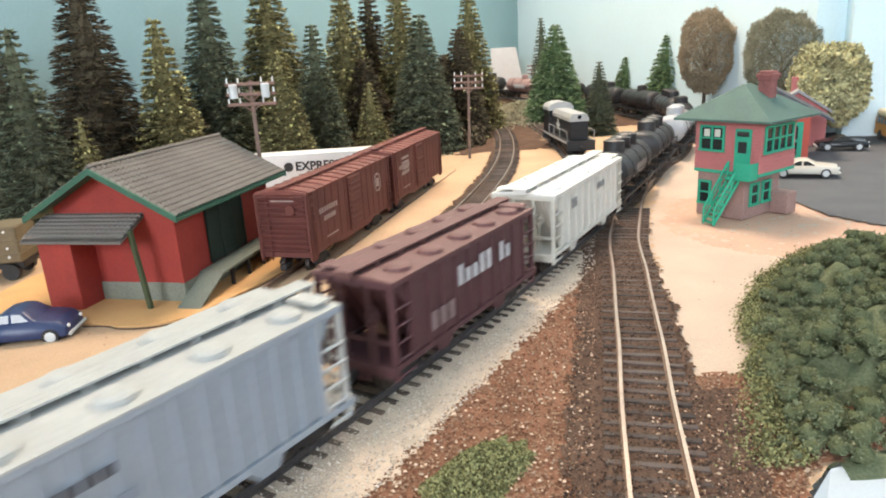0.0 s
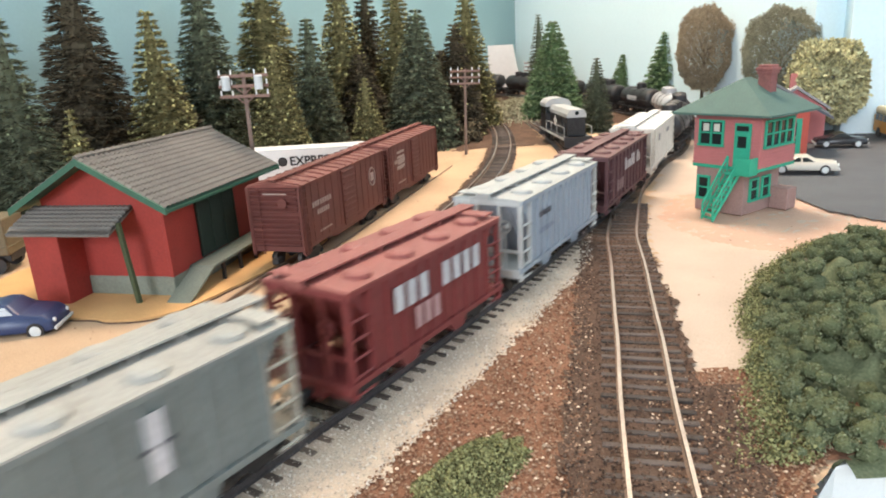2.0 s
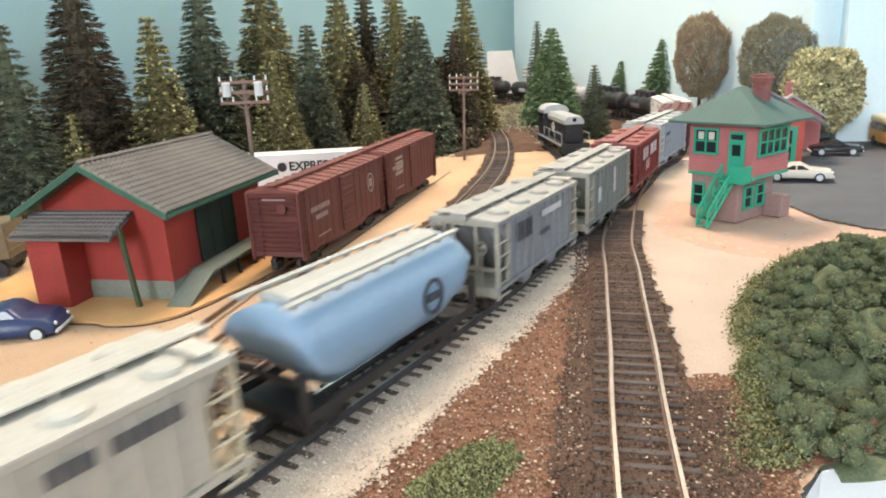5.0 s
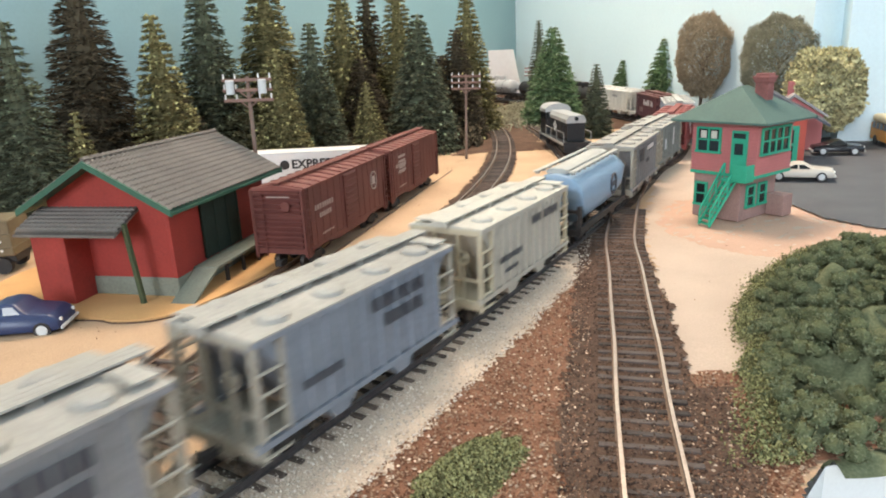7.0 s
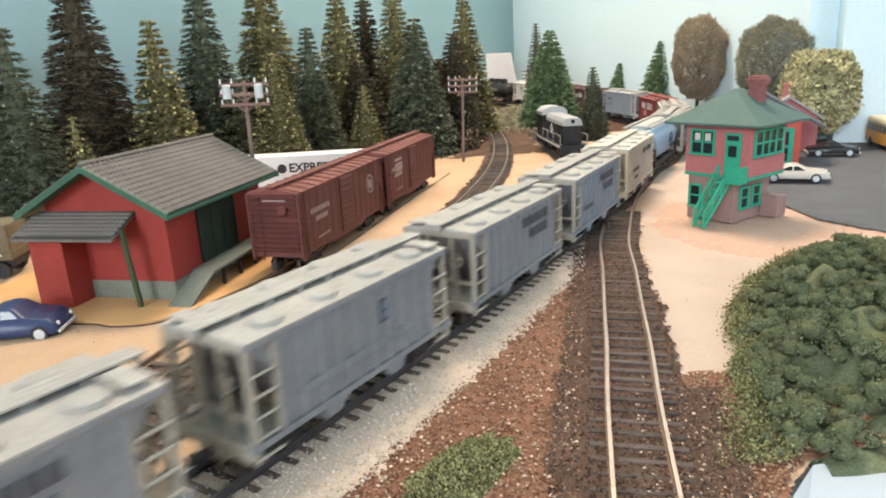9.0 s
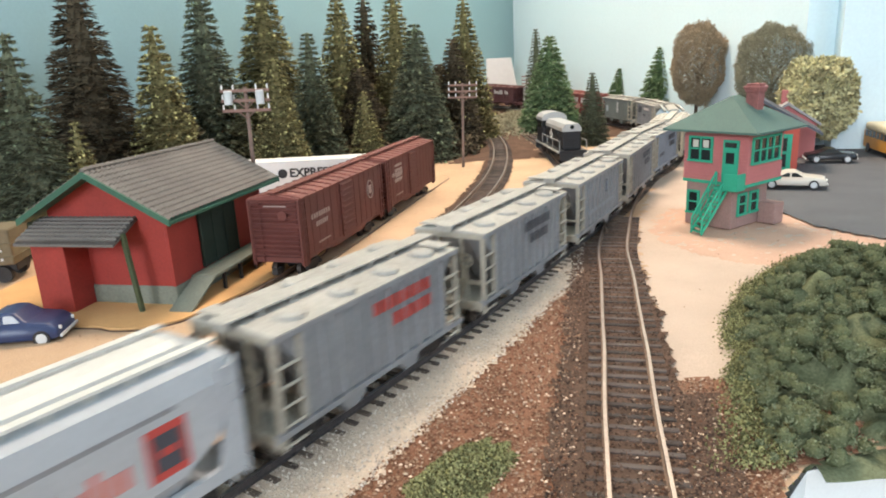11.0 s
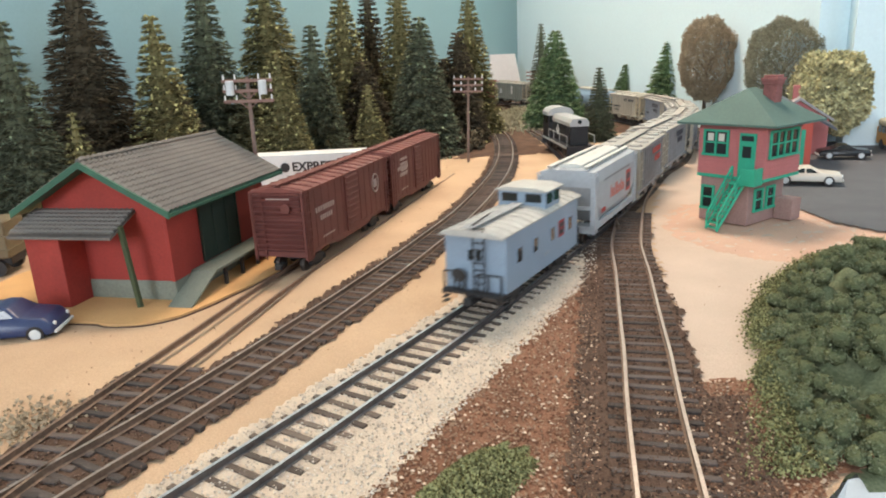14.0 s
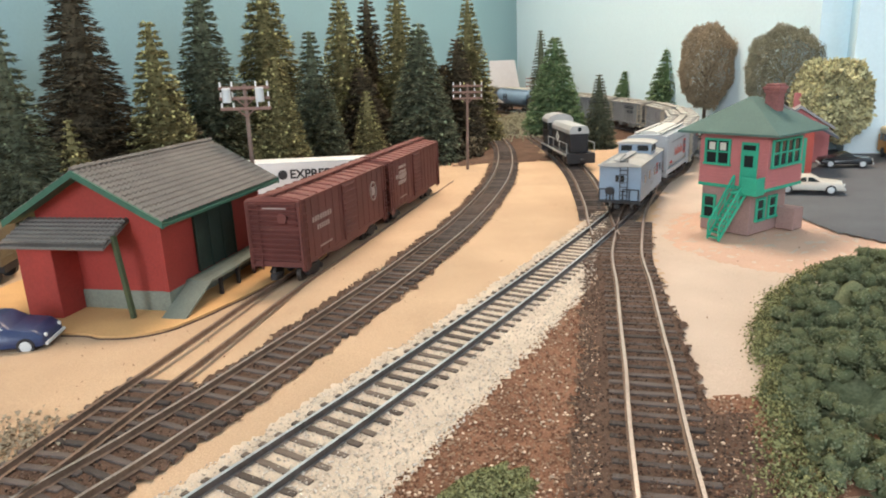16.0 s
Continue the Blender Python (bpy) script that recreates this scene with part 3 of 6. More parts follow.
    for r in range(rows):
        for f, zz in ((r / rows, 0.0), ((r + 1) / rows, 0.9)):
            ln = []
            for i in range(41):
                y = a0 + (a1 - a0) * i / 40
                ln.append(bm.verts.new((b1 + (b0 - b1) * f, y, 53.0 - 9.5 * f + zz + (0.7 if i % 2 else 0))))
            lines.append(ln)
    for a, b in zip(lines, lines[1:]):
        for i in range(40):
            bm.faces.new((a[i], a[i + 1], b[i + 1], b[i]))
    part("porch_roof", bm, TILE, th, "grey tiled lean-to roof")
    bm = B()
    prism(bm, ((b1, 52.4), (b0, 42.9), (b0, 41.6), (b1, 51.0)), a0, a1, "y")
    part("porch_deck", bm, TILE, th)
    bm = B()
    rod(bm, (-12.5, 13.8, 0), (-14.0, 17.0, 47), 1.8, 6)
    part("post", bm, POSTG, th, "dark green porch post")
    # platform and ramp on the track side
    plat = B()
    for i in range(5):
        rbox(plat, 16, L - 2, -15 + i * 3, -12.2 + i * 3, 12.4, 14.2, 0.2)
    part("platform", plat, RAMP, th, "grey-green boarded loading platform")
    for x in (30, 50, 70, 90, 106):
        bm = B()
        rbox(bm, x - 1, x + 1, -14, -12, 0, 12.4, 0.2)
        part("platform_leg", bm, BLACK, th)
    bm = B()
    prism(bm, ((-12, 1.0), (17, 13.0), (17, 14.2), (-12, 2.2)), -15.5, -1.5, "y")
    part("ramp", bm, RAMP, th, "sloping grey-green ramp")
    return th


def plaster_apron():
    """The orange plaster slab round the freight house with its dark broken edge."""
    pts = [(-0.192, 0.3115), (-0.178, 0.309), (-0.168, 0.304), (-0.150, 0.3045), (-0.138, 0.313), (-0.130, 0.327), (-0.122, 0.345), (-0.112, 0.366), (-0.098, 0.40), (-0.085, 0.45), (-0.20, 0.47), (-0.27, 0.42), (-0.27, 0.33), (-0.215, 0.312)]
    ring = smooth_line([(x, y, 0) for x, y in pts], 5)
    bm = B()
    top = [bm.verts.new((p.x * 1000 + random.uniform(-.4, .4), p.y * 1000 + random.uniform(-.4, .4), (land(p.x, p.y) + 0.0016) * 1000)) for p in ring]
    low = [bm.verts.new((p.x * 1000, p.y * 1000, (land(p.x, p.y) - 0.002) * 1000)) for p in ring]
    bm.faces.new(top)
    n = len(ring)
    for i in range(n):
        bm.faces.new((top[i], top[(i + 1) % n], low[(i + 1) % n], low[i]))
    bmesh.ops.triangulate(bm, faces=[f for f in bm.faces if len(f.verts) > 4])
    structure(part("plaster_apron", bm, CLAY), "orange plaster apron under the freight house with a lifted edge", "ground")
    bm = B()
    for a, b in zip(ring[:48], ring[1:49]):
        for p in (a,):
            rod(bm, (a.x * 1000 + 0.6, a.y * 1000 - 0.9, (land(a.x, a.y) + 0.0003) * 1000), (b.x * 1000 + 0.6, b.y * 1000 - 0.9, (land(b.x, b.y) + 0.0003) * 1000), 0.55, 5)
    structure(part("apron_gap", bm, EARTH), "dark crack along the apron edge", "ground")


# ---- signal tower ----
def tower_window(th, m, w, h, cols, blind):
    """A sash window: a dark glazed box with teal bars round and across it."""
    g = B()
    box(g, -w / 2, w / 2, 0.0, 0.5, 0, h)
    win = part("window", g, GLASSD, th, "teal-framed sash window with dark panes")
    win.matrix_basis = m
    t = 1.5
    dims = [(-w / 2 - t, w / 2 + t, -0.9, 0.4, h, h + t), (-w / 2 - t - 0.5, w / 2 + t + 0.5, -1.5, 0.4, -t, 0), (-w / 2, w / 2, -0.75, 0.3, h * 0.48, h * 0.48 + 1.0)]
    for k in range(cols + 1):
        x = -w / 2 + w * k / cols
        q = t if k in (0, cols) else 1.2
        s = -1 if k == 0 else (1 if k == cols else 0)
        dims.append((x - q / 2 + s * t / 2, x + q / 2 + s * t / 2, -0.9, 0.4, 0, h))
    for d in dims:
        f = B()
        box(f, *d)
        part("frame", f, TEAL, win)
    if blind:
        for k in range(cols):
            g = B()
            box(g, -w / 2 + w * (k + 0.2) / cols, -w / 2 + w * (k + 0.74) / cols, -0.2, 0.02, h * 0.58, h * 0.92)
            part("blind", g, BLIND, win, "pale window blind")


def signal_tower():
    """Local x along the front wall towards the camera's right, y along the long side to the back; origin at the near lower corner."""
    rot = Matrix(((0.58, 0.8146, 0, 0), (-0.8146, 0.58, 0, 0), (0, 0, 1, 0), (0, 0, 0, 1)))
    th = thing("signal_tower", Matrix.Translation((0.2050, 0.4330, -0.0035)) @ rot, "two-storey pink signal tower with teal trim and a green hipped roof", "building")
    bm = B()
    rbox(bm, -36, 0, 0, 45, 0, 31, 0.3)
    low = part("lower_wall", bm, TOWL, th, "weathered mauve brick ground floor")
    bm = B()
    rbox(bm, -38.5, 10.5, -1.5, 44, 31, 33.2, 0.2)
    part("belt_trim", bm, TEAL, th, "teal belt course")
    bm = B()
    rbox(bm, -38, 10, -1, 43, 32.4, 68.5, 0.3)
    part("upper_wall", bm, TOWP, th, "pink clapboard upper floor")
    for k in range(14):
        z = 33.4 + k * 2.3
        bm = B()
        box(bm, -38.4, 10.4, -1.45, 43.4, z, z + 1.7)
        if k < 5 or k > 12:
            part("clapboard", bm, TOWP, th)
        else:
            bm.free()
            for x0, x1 in ((-38.4, -34.5), (-15.5, -9.5), (4.5, 10.4)):
                bm = B()
                box(bm, x0, x1, -1.45, -0.8, z, z + 1.7)
                part("clapboard", bm, TOWP, th)
    tower_window(th, pose(-0.025, -0.0016, 0.0475) @ Matrix.Diagonal((1, 1, 1, 1)), 16.0, 15.0, 2, True)
    side = Matrix.Translation((0.0106, 0.0205, 0.0475)) @ Matrix.Rotation(math.pi / 2, 4, "Z")
    tower_window(th, side, 33.0, 15.5, 4, False)
    tower_window(th, pose(-0.0295, -0.0006, 0.0095), 7.0, 14.0, 1, False)
    for y in (0.012, 0.027):
        tower_window(th, Matrix.Translation((0.0005, y, 0.010)) @ Matrix.Rotation(math.pi / 2, 4, "Z"), 8.0, 13.0, 1, False)
    # door, landing and stairs
    bm = B()
    rbox(bm, -8.0, 3.6, -2.0, 0, 33, 62.5, 0.2)
    door = part("door", bm, TEAL, th, "teal panelled door with a window")
    for z0, z1, x0, x1 in ((57.5, 60.8, -6.4, 2.0), (46.5, 54.0, -5.2, 0.8)):
        bm = B()
        box(bm, x0, x1, -2.3, -1.9, z0, z1)
        part("door_pane", bm, GLASSD, door)
    bm = B()
    rbox(bm, -8.5, 9.5, -11, -1, 29.4, 31, 0.2)
    part("landing", bm, TEAL, th, "teal stair landing")
    bm = B()
    box(bm, -0.5, 9.5, -11.3, -10.5, 31, 41)
    box(bm, 8.8, 9.6, -10.8, -1.4, 31, 41)
    part("landing_screen", bm, TEAL, th, "boarded teal landing rail")
    st = B()
    x0, x1, z0, z1 = -7.0, -24.0, 30.0, 0.0
    n = 10
    top, foot = Vector((-5.0, -5.5, 30.0)), Vector((-10.5, -24.0, 0.0))
    way = Vector((foot.x - top.x, foot.y - top.y, 0)).normalized()
    acr = Vector((-way.y, way.x, 0))
    flight = B()
    for sgn in (-1, 1):
        a, b = top + acr * sgn * 5.2, foot + acr * sgn * 5.2
        q = [flight.verts.new(p) for p in (a + Vector((0, 0, 1.2)), a - Vector((0, 0, 2.0)), b - Vector((0, 0, 0.4)), b + Vector((0, 0, 2.8)))]
        r = [flight.verts.new(v.co + acr * 0.8) for v in q]
        flight.faces.new(q)
        flight.faces.new(r[::-1])
        for i in range(4):
            flight.faces.new((q[i], q[(i + 1) % 4], r[(i + 1) % 4], r[i]))
    stair = part("stair", flight, TEAL, th, "teal wooden stair")
    for i in range(n):
        c = top.lerp(foot, (i + 0.5) / n)
        bm = B()
        m = Matrix.Translation(c) @ Matrix.Rotation(math.atan2(way.y, way.x), 4, "Z")
        box(bm, -1.4, 1.4, -5.0, 5.0, -0.3, 0.5, m)
        part("tread", bm, TEAL, stair)
    for sgn in (-1, 1):
        bm = B()
        up = Vector((0, 0, 10.5))
        a, b = top + acr * sgn * 5.6, foot + acr * sgn * 5.0
        rod(bm, a + up, b + up, 0.85, 5)
        rod(bm, a + up * 0.55, b + up * 0.55, 0.5, 5)
        for f in (0.0, 0.33, 0.66, 1.0):
            p = a.lerp(b, f)
            rod(bm, p, p + up, 0.7, 5)
        part("handrail", bm, TEAL, stair, "teal stair handrail")
    # hipped roof with wide eaves, and chimney
    bm = B()
    e = 68.6
    ring = [(-51, -10), (20.5, -10), (20.5, 54), (-51, 54)]
    lo = [bm.verts.new((x, y, e - 1.2)) for x, y in ring]
    mid = [bm.verts.new((x, y, e + 0.3)) for x, y in ring]
    pk = [bm.verts.new((-16, 18, 90.5)), bm.verts.new((-16, 27, 90.5))]
    bm.faces.new(lo[::-1])
    for i in range(4):
        bm.faces.new((lo[i], lo[(i + 1) % 4], mid[(i + 1) % 4], mid[i]))
    bm.faces.new((mid[0], mid[1], pk[0]))
    bm.faces.new((mid[1], mid[2], pk[1], pk[0]))
    bm.faces.new((mid[2], mid[3], pk[1]))
    bm.faces.new((mid[3], mid[0], pk[0], pk[1]))
    roof = part("roof", bm, TROOF, th, "green hipped roof with wide eaves")
    bm = B()
    rbox(bm, -8.5, 0.5, 23, 31, 76, 94.5, 0.3)
    rbox(bm, -9.3, 1.3, 22.2, 31.8, 92.5, 94.8, 0.3)
    rbox(bm, -10, 2, 21.5, 32.5, 94.7, 96.8, 0.3)
    rbox(bm, -8.7, 0.7, 22.8, 31.2, 96.7, 98.5, 0.3)
    part("chimney", bm, CHIM, roof, "stepped brick chimney")
    bm = B()
    rbox(bm, 0.3, 13, 34, 46, 0, 15, 0.4)
    part("coal_bin", bm, TOWL, th, "small mauve lean-to bin")
    return th


def red_store():
    """The red store behind the tower."""
    th = thing("store_building", Matrix.Translation((0.352, 0.655, -0.0035)) @ Matrix.Rotation(radians(-24), 4, "Z"), "small red store with a dark pitched roof behind the tower", "building")
    bm = B()
    prism(bm, ((-24, 0), (14, 0), (14, 48), (-24, 66)), 0, 50, "y")
    part("wall", bm, mat("store_red", (0.55, 0.10, 0.07), 0.75, var=0.12, scale=60), th, "orange-red boarded wall")
    bm = B()
    prism(bm, ((-62, 42), (-24, 70), (34, 36), (34, 38.5), (-24, 73), (-62, 45)), -6, 56, "y")
    part("roof", bm, mat("slate_grey_roof", (0.085, 0.09, 0.105), 0.7, var=0.2, scale=60), th, "slate-grey sloping roof")
    f = B()
    box(f, -12, 8, -1.2, 0.2, 0, 37)
    d = part("door_frame", f, TEAL, th, "teal door frame")
    for z in (4, 20):
        g = B()
        box(g, -7, 3.5, -1.6, -1.0, z, z + 13)
        part("pane", g, GLASSD, d)
    # gabled house with a pink chimney further back
    h = thing("gabled_house", Matrix.Translation((0.395, 0.735, -0.0035)) @ Matrix.Rotation(radians(-24), 4, "Z"), "pale grey-roofed house with a salmon chimney", "house")
    bm = B()
    prism(bm, ((-30, 0), (30, 0), (30, 38), (0, 58), (-30, 38)), 0, 60, "y")
    part("wall", bm, TOWP, h)
    for s in (-1, 1):
        bm = B()
        prism(bm, ((0, 59), (s * 34, 36.3), (s * 34, 38.8), (0, 62)), -4, 64, "y")
        part("roof", bm, mat("pale_grey_roof", (0.36, 0.34, 0.34), 0.8, var=0.12), h, "pale grey roof")
    bm = B()
    rbox(bm, -6, 6, 22, 32, 52, 74, 0.4)
    part("chimney", bm, TOWP, h, "salmon chimney")


# ---- telegraph poles ----
def pole(x, y, foot, top, cans, tilt=0.0, turn=0.0, small=1.0):
    th = thing("utility_pole", Matrix.Translation((x, y, foot)) @ Matrix.Rotation(radians(turn), 4, "Z") @ Matrix.Rotation(radians(tilt), 4, "Y"),
               "wooden utility pole with three crossarms" + (" and two grey transformers" if cans else ""), "utility pole", "utility poles")
    H = (top - foot) * 1000
    bm = B()
    rod(bm, (0, 0, 0), (0, 0, H), 1.75 * small, 8, 1.35 * small)
    part("post", bm, WOODG, th)
    w = 17.5 * small
    for z in (H - 2.5, H - 9.5, H - 16.5):
        bm = B()
        rbox(bm, -w, w, -2.4, -1.0, z - 1.1, z + 1.1, 0.2)
        arm = part("crossarm", bm, ARMW, th)
        for x2 in (-0.93, -0.47, 0.47, 0.93):
            bm = B()
            rod(bm, (x2 * w, -1.7, z + 1.0), (x2 * w, -1.7, z + 4.4), 0.75, 6, 0.55)
            part("insulator", bm, INSUL, arm, "white insulator")
    for s in (-1, 1):
        bm = B()
        rod(bm, (0, -1.8, H - 22), (s * 6, -1.8, H - 17), 0.5, 4)
        rod(bm, (0, -1.8, H - 15), (s * 6, -1.8, H - 10), 0.5, 4)
        part("brace", bm, ARMW, th)
        if cans:
            bm = B()
            rod(bm, (s * 11.3, -5.2, H - 12), (s * 11.3, -5.2, H - 3), 2.9, 12)
            rod(bm, (s * 11.3, -5.2, H - 3), (s * 11.3, -5.2, H - 2.2), 3.1, 12, 2.4)
            part("transformer", bm, CAN, th, "grey transformer can")


# ---- road vehicles ----
def sedan(name, m, paint, label, length=62.0, fast=False, roofmat=None):
    """A model car: x forward."""
    th = thing(name, m, label, "car", "parked cars")
    hl, w = length / 2, 11.0
    if fast:
        side = [(-hl, 5), (-hl + 1, 9), (-hl * .55, 10.5), (-hl * .15, 15.0), (hl * .12, 15.2), (hl * .40, 10.8), (hl * .95, 9.6), (hl, 6.5), (hl, 3.2), (-hl, 3.2)]
        cut = 3
    else:
        side = [(-hl, 5), (-hl + 2, 9.5), (-hl * .62, 12), (-hl * .42, 16.6), (-hl * .1, 18.2), (hl * .12, 17.6), (hl * .34, 12.8), (hl * .8, 11.6), (hl * .98, 8.5), (hl, 4), (hl * .9, 3), (-hl * .95, 3)]
    rings = []
    for f, inset in ((-1, 1.6), (-0.86, 0.3), (0.86, 0.3), (1, 1.6)):
        ring = []
        for x, z in side:
            k = 1 - 0.22 * max(0, (z - 11)) / 7
            sx = 1 - inset * 0.02
            ring.append((x * sx, f * w * k, z - (inset * 0.25 if z > 6 else -inset * 0.2)))
        rings.append(ring)
    bm = B()
    loft(bm, rings)
    bmesh.ops.bevel(bm, geom=bm.edges[:], offset=0.5, segments=1, affect="EDGES")
    body = part("body", bm, paint, th, smooth=True)
    zt, zb = (14.3, 10.8) if fast else (16.6, 12.9)
    a, b, c, d = (-hl * .42, -hl * .17, hl * .10, hl * .30) if fast else (-hl * .52, -hl * .38, hl * .08, hl * .24)
    for s in (-1, 1):
        for p, q in ((a, (a + d) / 2 - 0.6), ((a + d) / 2 + 0.6, d)):
            bm = B()
            mid = (a + d) / 2
            t0, t1 = (max(p, b), min(q, c))
            vs = [(p, zb), (q, zb), (t1, zt), (t0, zt)]
            o = [bm.verts.new((x, s * (w * (1 - 0.22 * (z - 11) / 7) + 0.12), z)) for x, z in vs]
            i = [bm.verts.new((x, s * (w * (1 - 0.22 * (z - 11) / 7) - 1.2), z)) for x, z in vs]
            bm.faces.new(o)
            bm.faces.new(i[::-1])
            for k in range(4):
                bm.faces.new((o[k], o[(k + 1) % 4], i[(k + 1) % 4], i[k]))
            part("side_window", bm, GLASSD, body)
        for x in (-hl * .60, hl * .62):
            bm = B()
            rod(bm, (x, s * (w - 1.2), 4.0), (x, s * (w + 0.5), 4.0), 4.1, 16)
            wh = part("wheel", bm, BLACK, th)
            bm = B()
            rod(bm, (x, s * (w + 0.4), 4.0), (x, s * (w + 0.75), 4.0), 2.9, 14, 2.3)
            part("hubcap", bm, CAN, wh, "pale hubcap")
    for x in (-hl - 0.6, hl - 0.2):
        bm = B()
        rbox(bm, x, x + 1.2, -w * .95, w * .95, 3.6, 5.4, 0.4)
        part("bumper", bm, CAN, th, "pale bumper")
    for s in (-1, 1):
        bm = B()
        rod(bm, (hl - 0.8, s * 7.6, 8.2), (hl + 0.15, s * 7.6, 8.2), 1.0, 10)
        part("headlight", bm, INSUL, th)
    return th


def army_truck():
    th = thing("lorry", Matrix.Translation((-0.297, 0.418, -0.0085)) @ Matrix.Rotation(radians(8), 4, "Z"), "olive-brown model lorry with a square body", "truck")
    P = mat("olive_brown_paint", (0.16, 0.125, 0.07), 0.7, var=0.2, scale=80)
    bm = B()
    rbox(bm, -42, 17, -14, 14, 12, 36, 0.8)
    b = part("cargo_body", bm, P, th)
    for z in (17, 26):
        bm = B()
        rbox(bm, -42, 17.5, -14.6, 14.6, z, z + 0.8, 0.2)
        part("rib", bm, P, b)
    for x in (10,):
        for z in (16, 22, 33):
            bm = B()
            rod(bm, (x, -14.8, z), (x, -14.2, z), 0.9, 8)
            part("rivet", bm, INSUL, b, "pale lamp")
    bm = B()
    rbox(bm, -40, 16, -10, 10, 7, 12, 0.4)
    part("chassis", bm, BLACK, th)
    for x in (8, -22):
        for s in (-1, 1):
            bm = B()
            rod(bm, (x, s * 9, 5.5), (x, s * 13.5, 5.5), 5.5, 14)
            part("wheel", bm, BLACK, th)


def school_bus():
    th = thing("bus", Matrix.Translation((0.502, 0.718, -0.0025)) @ Matrix.Rotation(radians(75), 4, "Z"), "yellow-orange model bus with a cream roof", "bus")
    Y = mat("bus_yellow", (0.60, 0.27, 0.03), 0.5, var=0.1)
    bm = B()
    rbox(bm, -60, 40, -13, 13, 5, 24, 1.0)
    b = part("body", bm, Y, th)
    bm = B()
    rbox(bm, -60, 40, -13, 13, 23.5, 33, 3.5, 3)
    part("roof", bm, mat("cream_paint", (0.70, 0.62, 0.42), 0.5, var=0.08), th, "cream roof")
    for k in range(8):
        for s in (-1, 1):
            bm = B()
            x = -55 + k * 11.5
            box(bm, x, x + 8.5, s * 13.2 - 0.2, s * 13.2 + 0.2, 18, 25)
            part("window", bm, GLASSD, b)
    for x in (-40, 22):
        for s in (-1, 1):
            bm = B()
            rod(bm, (x, s * 11, 5.3), (x, s * 13.6, 5.3), 5.3, 14)
            part("wheel", bm, BLACK, th)


def express_trailer():
    th = thing("express_trailer", Matrix.Translation((-0.118, 0.640, -0.0085)) @ Matrix.Rotation(radians(2), 4, "Z"), "white box trailer with black lettering behind the boxcars", "trailer")
    WP = mat("white_trailer_paint", (0.72, 0.70, 0.68), 0.45, var=0.05)
    bm = B()
    rbox(bm, -75, 72, -14, 14, 12, 43, 0.8)
    b = part("body", bm, WP, th)
    for z in (13, 41.5):
        bm = B()
        rbox(bm, -75.3, 72.3, -14.3, 14.3, z, z + 1.0, 0.2)
        part("rail", bm, CAN, b)
    words("lettering", "EXPRESS", 0.0115, b, BLACK, Matrix.Translation((-0.002, -0.01435, 0.0275)) @ Matrix.Rotation(math.pi / 2, 4, "X"))
    bm = B()
    rod(bm, (-30, -14.2, 31), (-30, -14.5, 31), 4.5, 16)
    part("emblem", bm, BLACK, b, "round dark emblem")
    for x in (-58, -46, 50):
        for s in (-1, 1):
            bm = B()
            rod(bm, (x, s * 9, 5.5), (x, s * 13, 5.5), 5.5, 12)
            part("wheel", bm, BLACK, th)
    bm = B()
    rbox(bm, -70, 66, -9, 9, 9.5, 12, 0.3)
    part("chassis", bm, BLACK, th)


def white_shed():
    th = thing("white_shed", pose(0.165, 1.80, 0.012, 0, 0, 20), "plain white shed in the far corner", "shed")
    bm = B()
    prism(bm, ((-70, 0), (62, 0), (38, 112), (-70, 112)), -15, 15, "y")
    part("wall", bm, mat("chalk_white", (0.68, 0.66, 0.66), 0.8, var=0.06), th)


freight_house()
plaster_apron()
signal_tower()
red_store()
pole(-0.1335, 0.4755, -0.009, 0.1085, True, 0.5)
pole(0.0335, 0.795, -0.006, 0.0945, False, 1.5)
pole(0.188, 1.33, 0.008, 0.088, False, 0, -10, 0.8)
sheet("parking_lot", ASPH, lot_in, 0.004, 0.24, 0.64, 0.36, 1.0, 0.0016, "dark grey asphalt parking lot with a curved edge", ragged=0.0, category="road")
sedan("car", Matrix.Translation((-0.2125, 0.301, -0.0082)) @ Matrix.Rotation(radians(7), 4, "Z"), mat("dark_blue_paint", (0.028, 0.045, 0.115), 0.35, var=0.15), "dark blue 1950s sedan parked by the freight house", 45)
sedan("car", Matrix.Translation((0.316, 0.566, -0.0025)) @ Matrix.Rotation(radians(-22), 4, "Z"), mat("ivory_paint", (0.62, 0.57, 0.49), 0.3, var=0.06), "ivory coupe parked beside the tower", 54, True)
sedan("car", Matrix.Translation((0.421, 0.690, -0.0025)) @ Matrix.Rotation(radians(-18), 4, "Z"), mat("black_paint", (0.016, 0.017, 0.02), 0.25, var=0.1), "black fastback car parked at the back of the lot", 48, True)
army_truck()
school_bus()
express_trailer()
white_shed()


